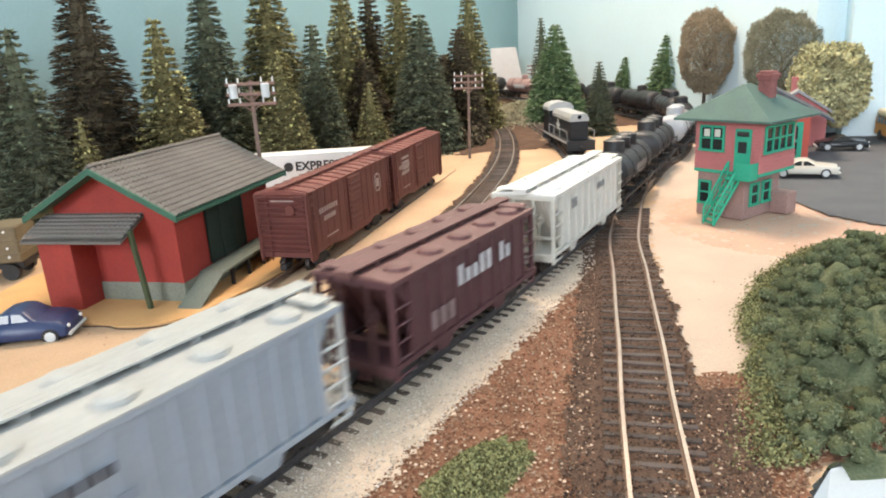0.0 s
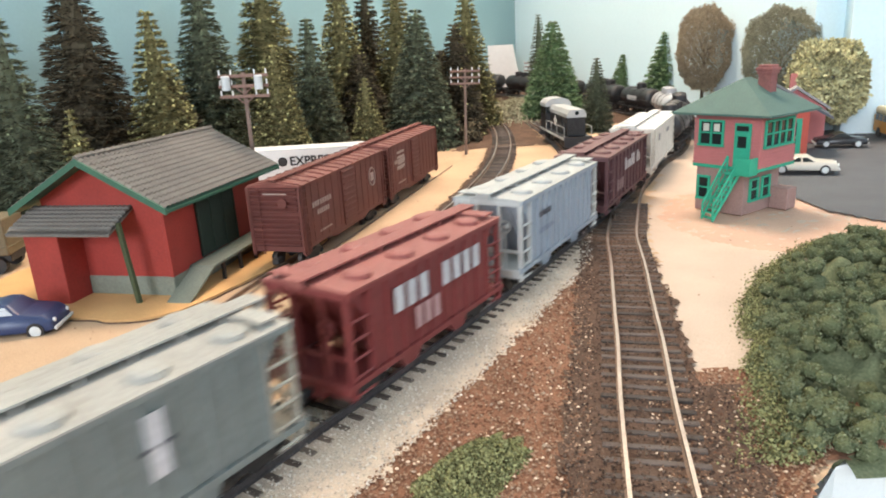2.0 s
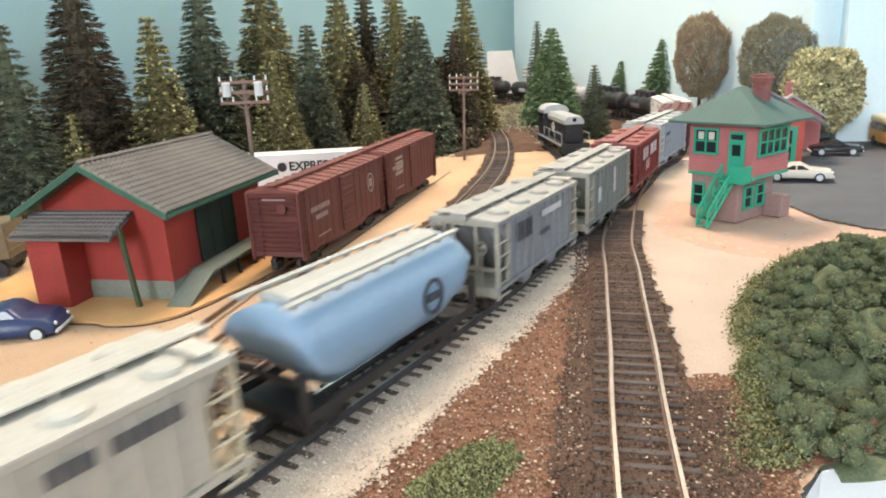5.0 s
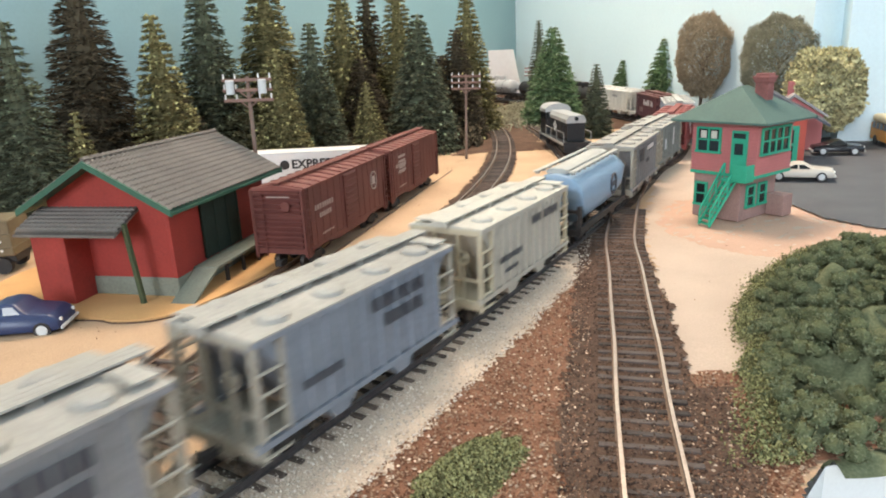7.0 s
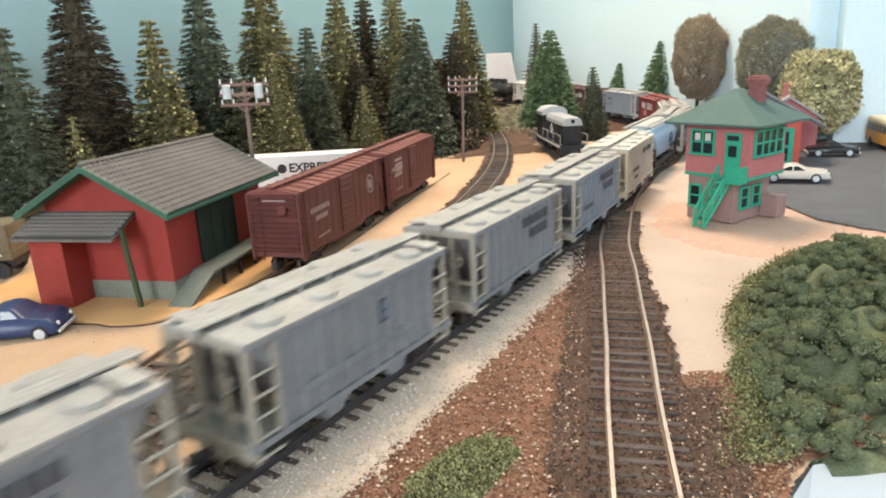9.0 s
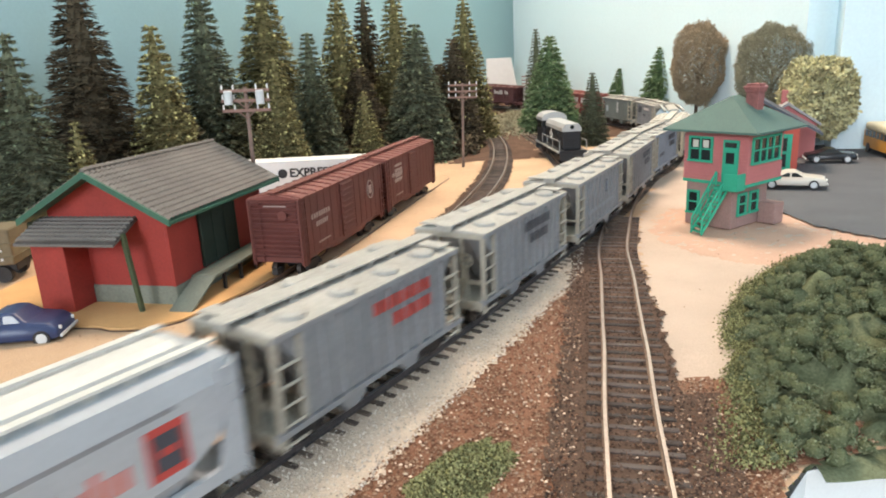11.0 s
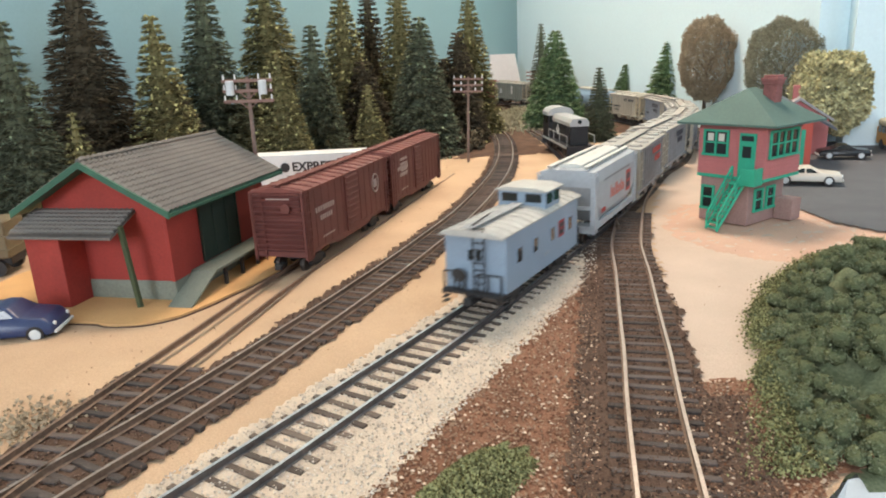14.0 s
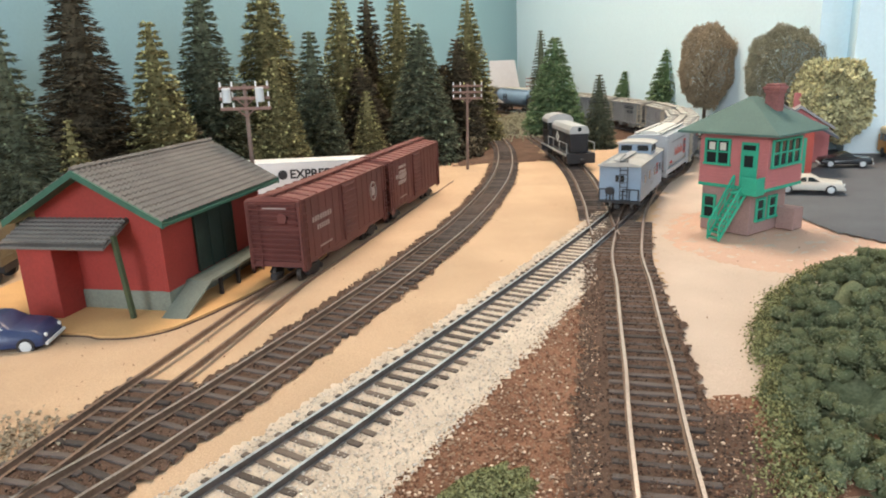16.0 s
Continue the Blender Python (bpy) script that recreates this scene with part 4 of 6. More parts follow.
# ---- rolling stock: x forwards along the track, z = 0 at the rail tops ----
def truck(th, x, wb=8.6, r=4.8, material=None):
    """A two-axle bogie with its four wheels."""
    bm = B()
    for s in (-1, 1):
        prism(bm, ((x - 11, 5.6), (x - 8, 7.6), (x - 3, 8.6), (x + 3, 8.6), (x + 8, 7.6), (x + 11, 5.6), (x + 9, 3.2), (x + 5, 4.2), (x + 3, 2.2), (x - 3, 2.2), (x - 5, 4.2), (x - 9, 3.2)),
              s * 11.6 - 0.8, s * 11.6 + 0.8, "y")
        for q in (-wb, wb):
            rod(bm, (x + q, s * 12.2, 4.8), (x + q, s * 13.0, 4.8), 1.3, 8)
    box(bm, x - 3, x + 3, -11, 11, 5.5, 9.2)
    tk = part("bogie", bm, material or BLACK, th, "dark bogie side frames")
    for q in (-wb, wb):
        for s in (-1, 1):
            bm = B()
            rod(bm, (x + q, s * 7.4, r), (x + q, s * 9.4, r), r, 16)
            rod(bm, (x + q, s * 7.0, r), (x + q, s * 7.5, r), r + 0.6, 16)
            part("wheel", bm, WHEEL, tk, "steel wheel")


def coupler(th, x, s):
    bm = B()
    rbox(bm, min(x, x + s * 7), max(x, x + s * 7), -1.2, 1.2, 6.6, 9.0, 0.2)
    rbox(bm, min(x + s * 5, x + s * 8.5), max(x + s * 5, x + s * 8.5), -2.1, 2.1, 5.8, 9.6, 0.5)
    part("coupler", bm, BLACK, th, "black knuckle coupler")


def ladder(bm, x, y, z0, z1, w, n, axis="x", r=0.38):
    """Two stiles and n rungs; the rungs run along the given axis."""
    d = (w / 2, 0) if axis == "x" else (0, w / 2)
    for s in (-1, 1):
        rod(bm, (x + s * d[0], y + s * d[1], z0), (x + s * d[0], y + s * d[1], z1), r, 4)
    for k in range(n):
        z = z0 + (z1 - z0) * (k + 0.5) / n
        rod(bm, (x - d[0], y - d[1], z), (x + d[0], y + d[1], z), r, 4)


def bars(th, half, x0, x1, z0, z1, count, material, sides=(-1, 1), gaps=(), tall=()):
    """Lettering of a railway shown as plain bars, one for each letter; those not in tall are low."""
    pitch = (x1 - x0) / count
    for s in sides:
        bm = B()
        for k in range(count):
            if k in gaps:
                continue
            a = x0 + pitch * (k + 0.16)
            b = x0 + pitch * (k + 0.84)
            if s > 0:
                a, b = -b, -a
            y = s * half
            box(bm, a, b, min(y, y + s * 0.16), max(y, y + s * 0.16), z0, z1 if k in tall or not tall else z0 + (z1 - z0) * 0.68)
        part("lettering", bm, material, th, "worn lettering on the side")


def emblem(th, half, x, z, w, h, outer, inner, sides=(-1, 1)):
    for s in sides:
        xx = x if s < 0 else -x
        for k, (m, f) in enumerate(((outer, 1.0), (inner, 0.70), (outer, 0.42))):
            bm = B()
            y0, y1 = s * (half - 0.2), s * (half + 0.12 + 0.08 * k)
            box(bm, xx - w * f, xx + w * f, min(y0, y1), max(y0, y1), z - h * f * (1 if k < 2 else 0.35), z + h * f * (1 if k < 2 else 0.35))
            part("emblem", bm, m, th, "square railway emblem")


def hopper(name_label, paint, roofp, L=104.0, deck=None, hatches=4, posts=9, up=0.0):
    """Covered hopper with open end cages, side posts, round hatches and a raised roof walk."""
    th = thing("covered_hopper", Matrix.Identity(4), name_label, "freight car", "cars of the moving train")
    h, w = L / 2, 17.4
    e = 43.6 + up
    c = h - 11.5
    bm = B()
    # one skin: a roof band over the cages, ends that slope in below it, the floor dropping into two bays
    half_side = [(h - 2, e), (h - 2, e - 2.6), (h - 4, e - 3.2), (h - 23, 15.5), (h - 26, 13.2), (h - 31, 5.6), (h - 38, 5.6), (max(3, h - 46), 13)]
    prism(bm, half_side + [(-x, z) for x, z in half_side[::-1]], -w + 1.0, w - 1.0, "y")
    body = part("body", bm, paint, th)
    for s in (-1, 1):
        bm = B()
        box(bm, -c, c, min(s * (w - 1.1), s * w), max(s * (w - 1.1), s * w), 13.5, e - 0.6)
        part("side_sheet", bm, paint, th)
        for k in range(posts + 1):
            x = -c + 0.7 + (2 * c - 1.4) * k / posts
            bm = B()
            y0, y1 = s * (w - 0.2), s * (w + 1.0)
            prism(bm, ((min(y0, y1), 12.4), (max(y0, y1), 12.4), (max(y0, y1), e - 1.6), (min(y0, y1), e - 1.0)), x - 0.55, x + 0.55)
            part("side_post", bm, paint, body)
        bm = B()
        y0, y1 = s * (w - 1.4), s * (w + 0.9)
        box(bm, -h - 2, h + 2, min(y0, y1), max(y0, y1), 11.0, 13.0)
        box(bm, -h, h, min(y0, y1), max(y0, y1), e - 1.5, e + 0.2)
        part("side_sill", bm, paint, th)
        for q in (-1, 1):
            bm = B()
            for x in (q * (h - 0.9), q * (c + 0.3)):
                box(bm, x - 0.8, x + 0.8, min(s * (w - 1.6), s * (w + 0.5)), max(s * (w - 1.6), s * (w + 0.5)), 6.5 if abs(x) > c + 1 else 11, e - 1)
            part("corner_post", bm, deck or paint, th)
            bm = B()
            for k in range(5):
                z = 8.5 + k * 6.4
                rod(bm, (q * (h - 0.6), s * (w + 1.0), z), (q * (c + 1.5), s * (w + 1.0), z), 0.55, 5)
            part("ladder", bm, deck or paint, th, "side ladder")
    for q in (-1, 1):
        bm = B()
        for y in (-6.0, 6.0):
            x0, x1 = q * (h - 2.0), q * (h - 0.4)
            box(bm, min(x0, x1), max(x0, x1), y - 0.7, y + 0.7, 12, e - 1)
        x0, x1 = q * (h - 1), q * (h + 2.2)
        rbox(bm, min(x0, x1), max(x0, x1), -w, w, 8.2, 12.6, 0.3)
        box(bm, min(x0, x1), max(x0, x1), -5.5, 5.5, 5.6, 8.2)
        x0, x1 = q * (h - 1.6), q * (h + 0.2)
        box(bm, min(x0, x1), max(x0, x1), -w, w, 20.5, 21.5)
        box(bm, min(x0, x1), max(x0, x1), -w, w, e - 2.2, e + 0.3)
        x0, x1 = q * (h - 22), q * h
        box(bm, min(x0, x1), max(x0, x1), -w + 3, w - 3, 11.8, 12.5)
        part("end_frame", bm, deck or paint, th, "open end cage of posts and platform")
        bm = B()
        for y in (-9.0, 0.0, 9.0):
            prism(bm, ((q * (h - 4.4), e - 3.4), (q * (h - 3.4), e - 3.4), (q * (h - 20.5), 15), (q * (h - 22.5), 15)), y - 0.6, y + 0.6, "y")
        part("slope_rib", bm, paint, body, "rib of the sloping end sheet")
        bm = B()
        ladder(bm, q * (h + 1.0), -q * 12.6, 12, e, 6.6, 6, "y", 0.45)
        part("end_ladder", bm, deck or paint, th)
        bm = B()
        for k in range(10):
            a, b = 2 * math.pi * k / 10, 2 * math.pi * (k + 1) / 10
            rod(bm, (q * (h + 1.6), q * 9.5 + 3 * math.cos(a), e - 12 + 3 * math.sin(a)), (q * (h + 1.6), q * 9.5 + 3 * math.cos(b), e - 12 + 3 * math.sin(b)), 0.4, 4)
            if k % 5 == 0:
                rod(bm, (q * (h + 1.5), q * 9.5 + 3 * math.cos(a), e - 12 + 3 * math.sin(a)), (q * (h + 1.5), q * 9.5 - 3 * math.cos(a), e - 12 - 3 * math.sin(a)), 0.35, 4)
        rod(bm, (q * (h - 1.2), q * 9.5, e - 12), (q * (h + 1.2), q * 9.5, e - 12), 0.9, 6)
        rod(bm, (q * (h + 0.6), q * 9.5, 12), (q * (h + 0.6), q * 9.5, e - 12), 0.45, 5)
        part("brake_wheel", bm, deck or paint, th, "brake wheel on its rod")
        coupler(th, q * (h + 1.0), q)
        truck(th, q * (h - 13.5))
    # nearly flat roof with a raised walk and round hatches
    bm = B()
    prism(bm, ((-w - 1.0, e + 0.2), (w + 1.0, e + 0.2), (w + 1.0, e + 0.8), (4, e + 1.7), (-4, e + 1.7), (-w - 1.0, e + 0.8)), -h, h)
    roof = part("roof", bm, roofp, th, "pale dusty roof")
    bm = B()
    for y in (-2.45, 0, 2.45):
        box(bm, -h - 4.5, h + 4.5, y - 1.18, y + 1.18, e + 3.6, e + 4.2)
    part("running_board", bm, roofp, roof, "raised roof walk of three planks")
    for k in range(9):
        x = -h - 3 + 2 * (h + 3) * k / 8
        bm = B()
        box(bm, x - 0.5, x + 0.5, -3.4, 3.4, e + 1.2, e + 3.6)
        part("walk_bracket", bm, roofp, roof)
    for q in (-1, 1):
        bm = B()
        box(bm, min(q * (h - 1.5), q * (h - 9)), max(q * (h - 1.5), q * (h - 9)), -q * 16 if q < 0 else -16, -q * 4 if q < 0 else -4, e + 2.6, e + 3.2)
        part("corner_walk", bm, roofp, roof, "lateral roof walk at the corner")
    for s in (-1, 1):
        for k in range(hatches):
            x = -h + 2 * h * (k + 0.62) / (hatches + 0.24)
            bm = B()
            rod(bm, (x, s * 10.6, e + 0.6), (x, s * 10.6, e + 2.5), 5.0, 18)
            rod(bm, (x, s * 10.6, e + 2.5), (x, s * 10.6, e + 3.1), 4.7, 18, 3.4)
            rod(bm, (x, s * 10.6 - 5.8, e + 1.6), (x, s * 10.6 + 5.8, e + 1.6), 0.6, 5)
            part("hatch", bm, roofp, roof, "round loading hatch")
    return th


def trough_hopper(label, paint, roofp, L=146.0, round_sides=False):
    """Smooth-sided centre-sill-less hopper with sloping ends and a long trough hatch."""
    th = thing("covered_hopper", Matrix.Identity(4), label, "freight car", "cars of the moving train")
    h = L / 2
    e = 50.0
    def ring(x, drop, top):
        if round_sides:
            pts = []
            for k in range(20):
                a = 2 * math.pi * k / 20
                y = 16.6 * max(-0.97, min(0.97, math.cos(a) * 1.05))
                z = 31 + 19 * math.sin(a)
                pts.append((x, y, max(drop, min(top, z))))
            return pts
        return [(x, y, max(drop, z)) if z < 40 else (x, y, z) for y, z in ((-15.4, top - 1.5), (-16.6, 42), (-16.6, 20), (-13, 13), (-5, 8), (5, 8), (13, 13), (16.6, 20), (16.6, 42), (15.4, top - 1.5), (9, top), (-9, top))]
    bm = B()
    loft(bm, [ring(-h + 2, 39, e), ring(-h + 12, 26, e), ring(-h + 28, 13, e), ring(-10, 9, e), ring(10, 9, e), ring(h - 28, 13, e), ring(h - 12, 26, e), ring(h - 2, 39, e)])
    body = part("body", bm, paint, th, smooth=round_sides)
    for s in (-1, 1):
        bm = B()
        y0, y1 = s * 14.8, s * 16.9
        box(bm, -h, h, min(y0, y1), max(y0, y1), 11.5, 15.5)
        part("side_sill", bm, BLACK if round_sides else paint, th)
        bm = B()
        y0, y1 = s * 9.0, s * 11.6
        box(bm, -h + 3, h - 3, min(y0, y1), max(y0, y1), e + 1.4, e + 2.2)
        for k in range(10):
            x = -h + 8 + (2 * h - 16) * k / 9
            box(bm, x - 0.5, x + 0.5, min(y0, y1), max(y0, y1), e - 0.4, e + 1.5)
        part("roof_walk", bm, roofp, th, "grey roof walk")
        if not round_sides:
            for q in (-1, 1):
                bm = B()
                ladder(bm, q * (h - 4.5), s * 16.6, 9, e - 2, 7.5, 7, r=0.6)
                part("ladder", bm, paint, th)
                bm = B()
                pr = ((q * (h - 1), 15.5), (q * (h - 1), 46), (q * (h - 3.5), 46), (q * (h - 13), 15.5))
                prism(bm, pr, min(s * 15.9, s * 16.9), max(s * 15.9, s * 16.9), "y")
                part("end_gusset", bm, paint, th)
    bm = B()
    prism(bm, ((-6.4, e - 0.3), (6.4, e - 0.3), (6.0, e + 1.8), (3, e + 3.0), (-3, e + 3.0), (-6.0, e + 1.8)), -h + 12, h - 12)
    part("trough_hatch", bm, roofp, th, "long white trough hatch")
    for q in (-1, 1):
        bm = B()
        for s in (-1, 1):
            x0, x1 = q * (h - 2.4), q * h
            box(bm, min(x0, x1), max(x0, x1), s * 15.6 - 1.2, s * 15.6 + 1.2, 10, e - 4 if not round_sides else 30)
        x0, x1 = q * (h - 3), q * h
        box(bm, min(x0, x1), max(x0, x1), -16, 16, 9.5, 14)
        box(bm, min(x0, x1), max(x0, x1), -16, 16, 25, 27)
        x0, x1 = q * (h - 20), q * h
        box(bm, min(x0, x1), max(x0, x1), -13, 13, 12, 13)
        part("end_frame", bm, BLACK if round_sides else paint, th, "end platform and posts")
        coupler(th, q * (h - 1.5), q)
        truck(th, q * (h - 21))
    return th


def tank_car(label, paint, domes=3, L=132.0, band=None):
    th = thing("tank_car", Matrix.Identity(4), label, "freight car", "cars of the moving train")
    h, r, zc = L / 2, 15.0, 28.0
    bm = B()
    rings = []
    for x, f in ((-h + 8, 0.35), (-h + 9.5, 0.75), (-h + 12.5, 0.96), (-h + 16, 1), (h - 16, 1), (h - 12.5, 0.96), (h - 9.5, 0.75), (h - 8, 0.35)):
        rings.append([(x, r * f * math.cos(2 * math.pi * k / 24), zc + r * f * math.sin(2 * math.pi * k / 24)) for k in range(24)])
    loft(bm, rings)
    t = part("tank", bm, paint, th, smooth=True)
    for k in range(domes):
        x = (k - (domes - 1) / 2) * 24
        bm = B()
        rod(bm, (x, 0, zc + r - 3), (x, 0, zc + r + 7), 7.4, 16)
        rod(bm, (x, 0, zc + r + 7), (x, 0, zc + r + 8.6), 7.0, 16, 4)
        part("dome", bm, paint, t, "capped dome")
    if band:
        for s in (-1, 1):
            bm = B()
            box(bm, -20, 20, s * (r + 0.3) - 0.2, s * (r + 0.3) + 0.2, zc - 4, zc + 3)
            part("lettering", bm, band, t)
    for x in (-30, 0, 30):
        bm = B()
        for k in range(16):
            a, b = 2 * math.pi * k / 16, 2 * math.pi * (k + 1) / 16
            rod(bm, (x, (r + .2) * math.cos(a), zc + (r + .2) * math.sin(a)), (x, (r + .2) * math.cos(b), zc + (r + .2) * math.sin(b)), 0.5, 4)
        part("strap", bm, BLACK, t)
    bm = B()
    box(bm, -h, h, -4, 4, 9, 14)
    for s in (-1, 1):
        box(bm, -h, h, s * 15 - 1.2, s * 15 + 1.2, 11.2, 12.8)
        for x in (-h + 6, -20, 20, h - 6):
            box(bm, x - 1.5, x + 1.5, min(0, s * 15), max(0, s * 15), 10.5, 13.5)
    part("frame", bm, BLACK, th)
    bm = B()
    for s in (-1, 1):
        rod(bm, (-h + 2, s * 15.5, 26), (h - 2, s * 15.5, 26), 0.45, 5)
        for x in (-h + 2, -25, 25, h - 2):
            rod(bm, (x, s * 15.5, 12), (x, s * 15.5, 26), 0.4, 5)
    part("handrail", bm, BLACK, th)
    for q in (-1, 1):
        coupler(th, q * (h - 1), q)
        truck(th, q * (h - 20))
    return th


def caboose():
    SIL = mat("silver_blue_paint", (0.25, 0.325, 0.41), 0.45, var=0.10, scale=50)
    SILR = mat("dusty_white_roof", (0.46, 0.44, 0.40), 0.8, var=0.22, scale=50)
    th = thing("caboose", Matrix.Identity(4), "silver-white caboose with a roof cupola and end platforms", "caboose", "cars of the moving train")
    h, w, e = 62.0, 15.5, 42.5
    bm = B()
    rbox(bm, -h + 5, h - 5, -w, w, 10.5, e, 0.4)
    body = part("body", bm, SIL, th)
    for s in (-1, 1):
        for x in (-40, -17, 10, 41):
            bm = B()
            box(bm, x - 3.8, x + 3.8, s * w - 0.35, s * w + 0.35, 24.0, 33.5)
            f = part("window", bm, SIL, body)
            bm = B()
            box(bm, x - 2.9, x + 2.9, s * w - 0.5, s * w + 0.5, 25.0, 32.8)
            part("pane", bm, GLASSD, f)
    prof = [(-w - 0.5, e - 0.4), (-w - 0.5, e + 0.5), (-10, e + 2.8), (0, e + 3.6), (10, e + 2.8), (w + 0.5, e + 0.5), (w + 0.5, e - 0.4)]
    bm = B()
    prism(bm, prof, -h, h)
    roof = part("roof", bm, SILR, th, "dusty white curved roof")
    for k in range(14):
        x = -h + 4 + k * (2 * h - 8) / 13
        bm = B()
        prism(bm, [(y, z + 0.5) for y, z in prof[1:-1]] + [(w, e + 0.2), (-w, e + 0.2)], x - 0.6, x + 0.6)
        part("roof_rib", bm, SILR, roof)
    bm = B()
    box(bm, -h - 3, 2, -2.8, 2.8, e + 5.2, e + 5.8)
    box(bm, 36, h + 3, -2.8, 2.8, e + 5.2, e + 5.8)
    part("running_board", bm, mat("grey_walk", (0.34, 0.34, 0.34), 0.8), roof, "grey roof walk")
    bm = B()
    rbox(bm, 7, 31, -13.0, 13.0, e + 1, e + 12.0, 0.4)
    cup = part("cupola", bm, SIL, th, "roof cupola with windows")
    bm = B()
    prism(bm, [(-14.5, e + 12.0), (-14.5, e + 12.7), (-8, e + 14.4), (8, e + 14.4), (14.5, e + 12.7), (14.5, e + 12.0)], 5, 33)
    part("cupola_roof", bm, SILR, cup)
    for s in (-1, 1):
        for x in (13, 25):
            bm = B()
            box(bm, x - 4.0, x + 4.0, s * 13.0 - 0.4, s * 13.0 + 0.4, e + 4.6, e + 10.6)
            part("pane", bm, GLASSD, cup)
        for x, q in ((7, -1), (31, 1)):
            bm = B()
            box(bm, x - 0.4, x + 0.4, s * 6.5 - 4.3, s * 6.5 + 4.3, e + 5.4, e + 10.6)
            part("pane", bm, GLASSD, cup)
    emblem(th, w, 26.5, 29, 5.2, 5.2, mat("burgundy_emblem", (0.30, 0.03, 0.04), 0.6), mat("emblem_black", (0.03, 0.03, 0.03), 0.6))
    bars(th, w, -3, 6, 18, 20.5, 5, mat("faded_letter", (0.28, 0.32, 0.37), 0.6))
    for q in (-1, 1):
        bm = B()
        x0, x1 = q * (h - 12), q * h
        box(bm, min(x0, x1), max(x0, x1), -w, w, 9.5, 11.5)
        part("platform", bm, BLACK, th)
        bm = B()
        X = q * (h - 0.8)
        for y in (-14.5, -8, -3, 4, 9, 14.5):
            rod(bm, (X, y, 11), (X, y, 22), 0.5, 5)
        rod(bm, (X, -14.5, 22), (X, -3, 22), 0.5, 5)
        rod(bm, (X, 4, 22), (X, 14.5, 22), 0.5, 5)
        part("end_railing", bm, BLACK, th, "black end railing")
        bm = B()
        ladder(bm, X - q * 0.2, 3.5 * q, 11, e + 6, 5.5, 10, "y", 0.42)
        rod(bm, (X, 0.8 * q, e + 6), (X - q * 22, 0.8 * q, e + 8), 0.4, 4)
        part("end_ladder", bm, BLACK, th, "black end ladder")
        bm = B()
        rod(bm, (X + q * 0.3, -6.5 * q, 20.5), (X + q * 1.2, -6.5 * q, 20.5), 3.6, 14)
        rod(bm, (X, -6.5 * q, 10), (X, -6.5 * q, 20), 0.6, 5)
        part("brake_wheel", bm, BLACK, th, "dark brake wheel")
        bm = B()
        box(bm, q * (h - 5) - 0.3, q * (h - 5) + 0.3, -3.6, 3.6, 12, 36)
        door = part("end_door", bm, SIL, th)
        for y in (-2.0, 2.0):
            bm = B()
            box(bm, q * (h - 5) - 0.5, q * (h - 5) + 0.5, y - 1.3, y + 1.3, 28, 34)
            part("pane", bm, GLASSD, door)
        for s in (-1, 1):
            bm = B()
            for k in range(3):
                z = 3.5 + 2.6 * k
                x0, x1 = q * (h - 6), q * (h - 0.5)
                box(bm, min(x0, x1), max(x0, x1), s * w - 1.6, s * w + 0.4, z, z + 0.6)
            part("step", bm, BLACK, th)
        coupler(th, q * (h - 2), q)
        truck(th, q * 36)
    return th


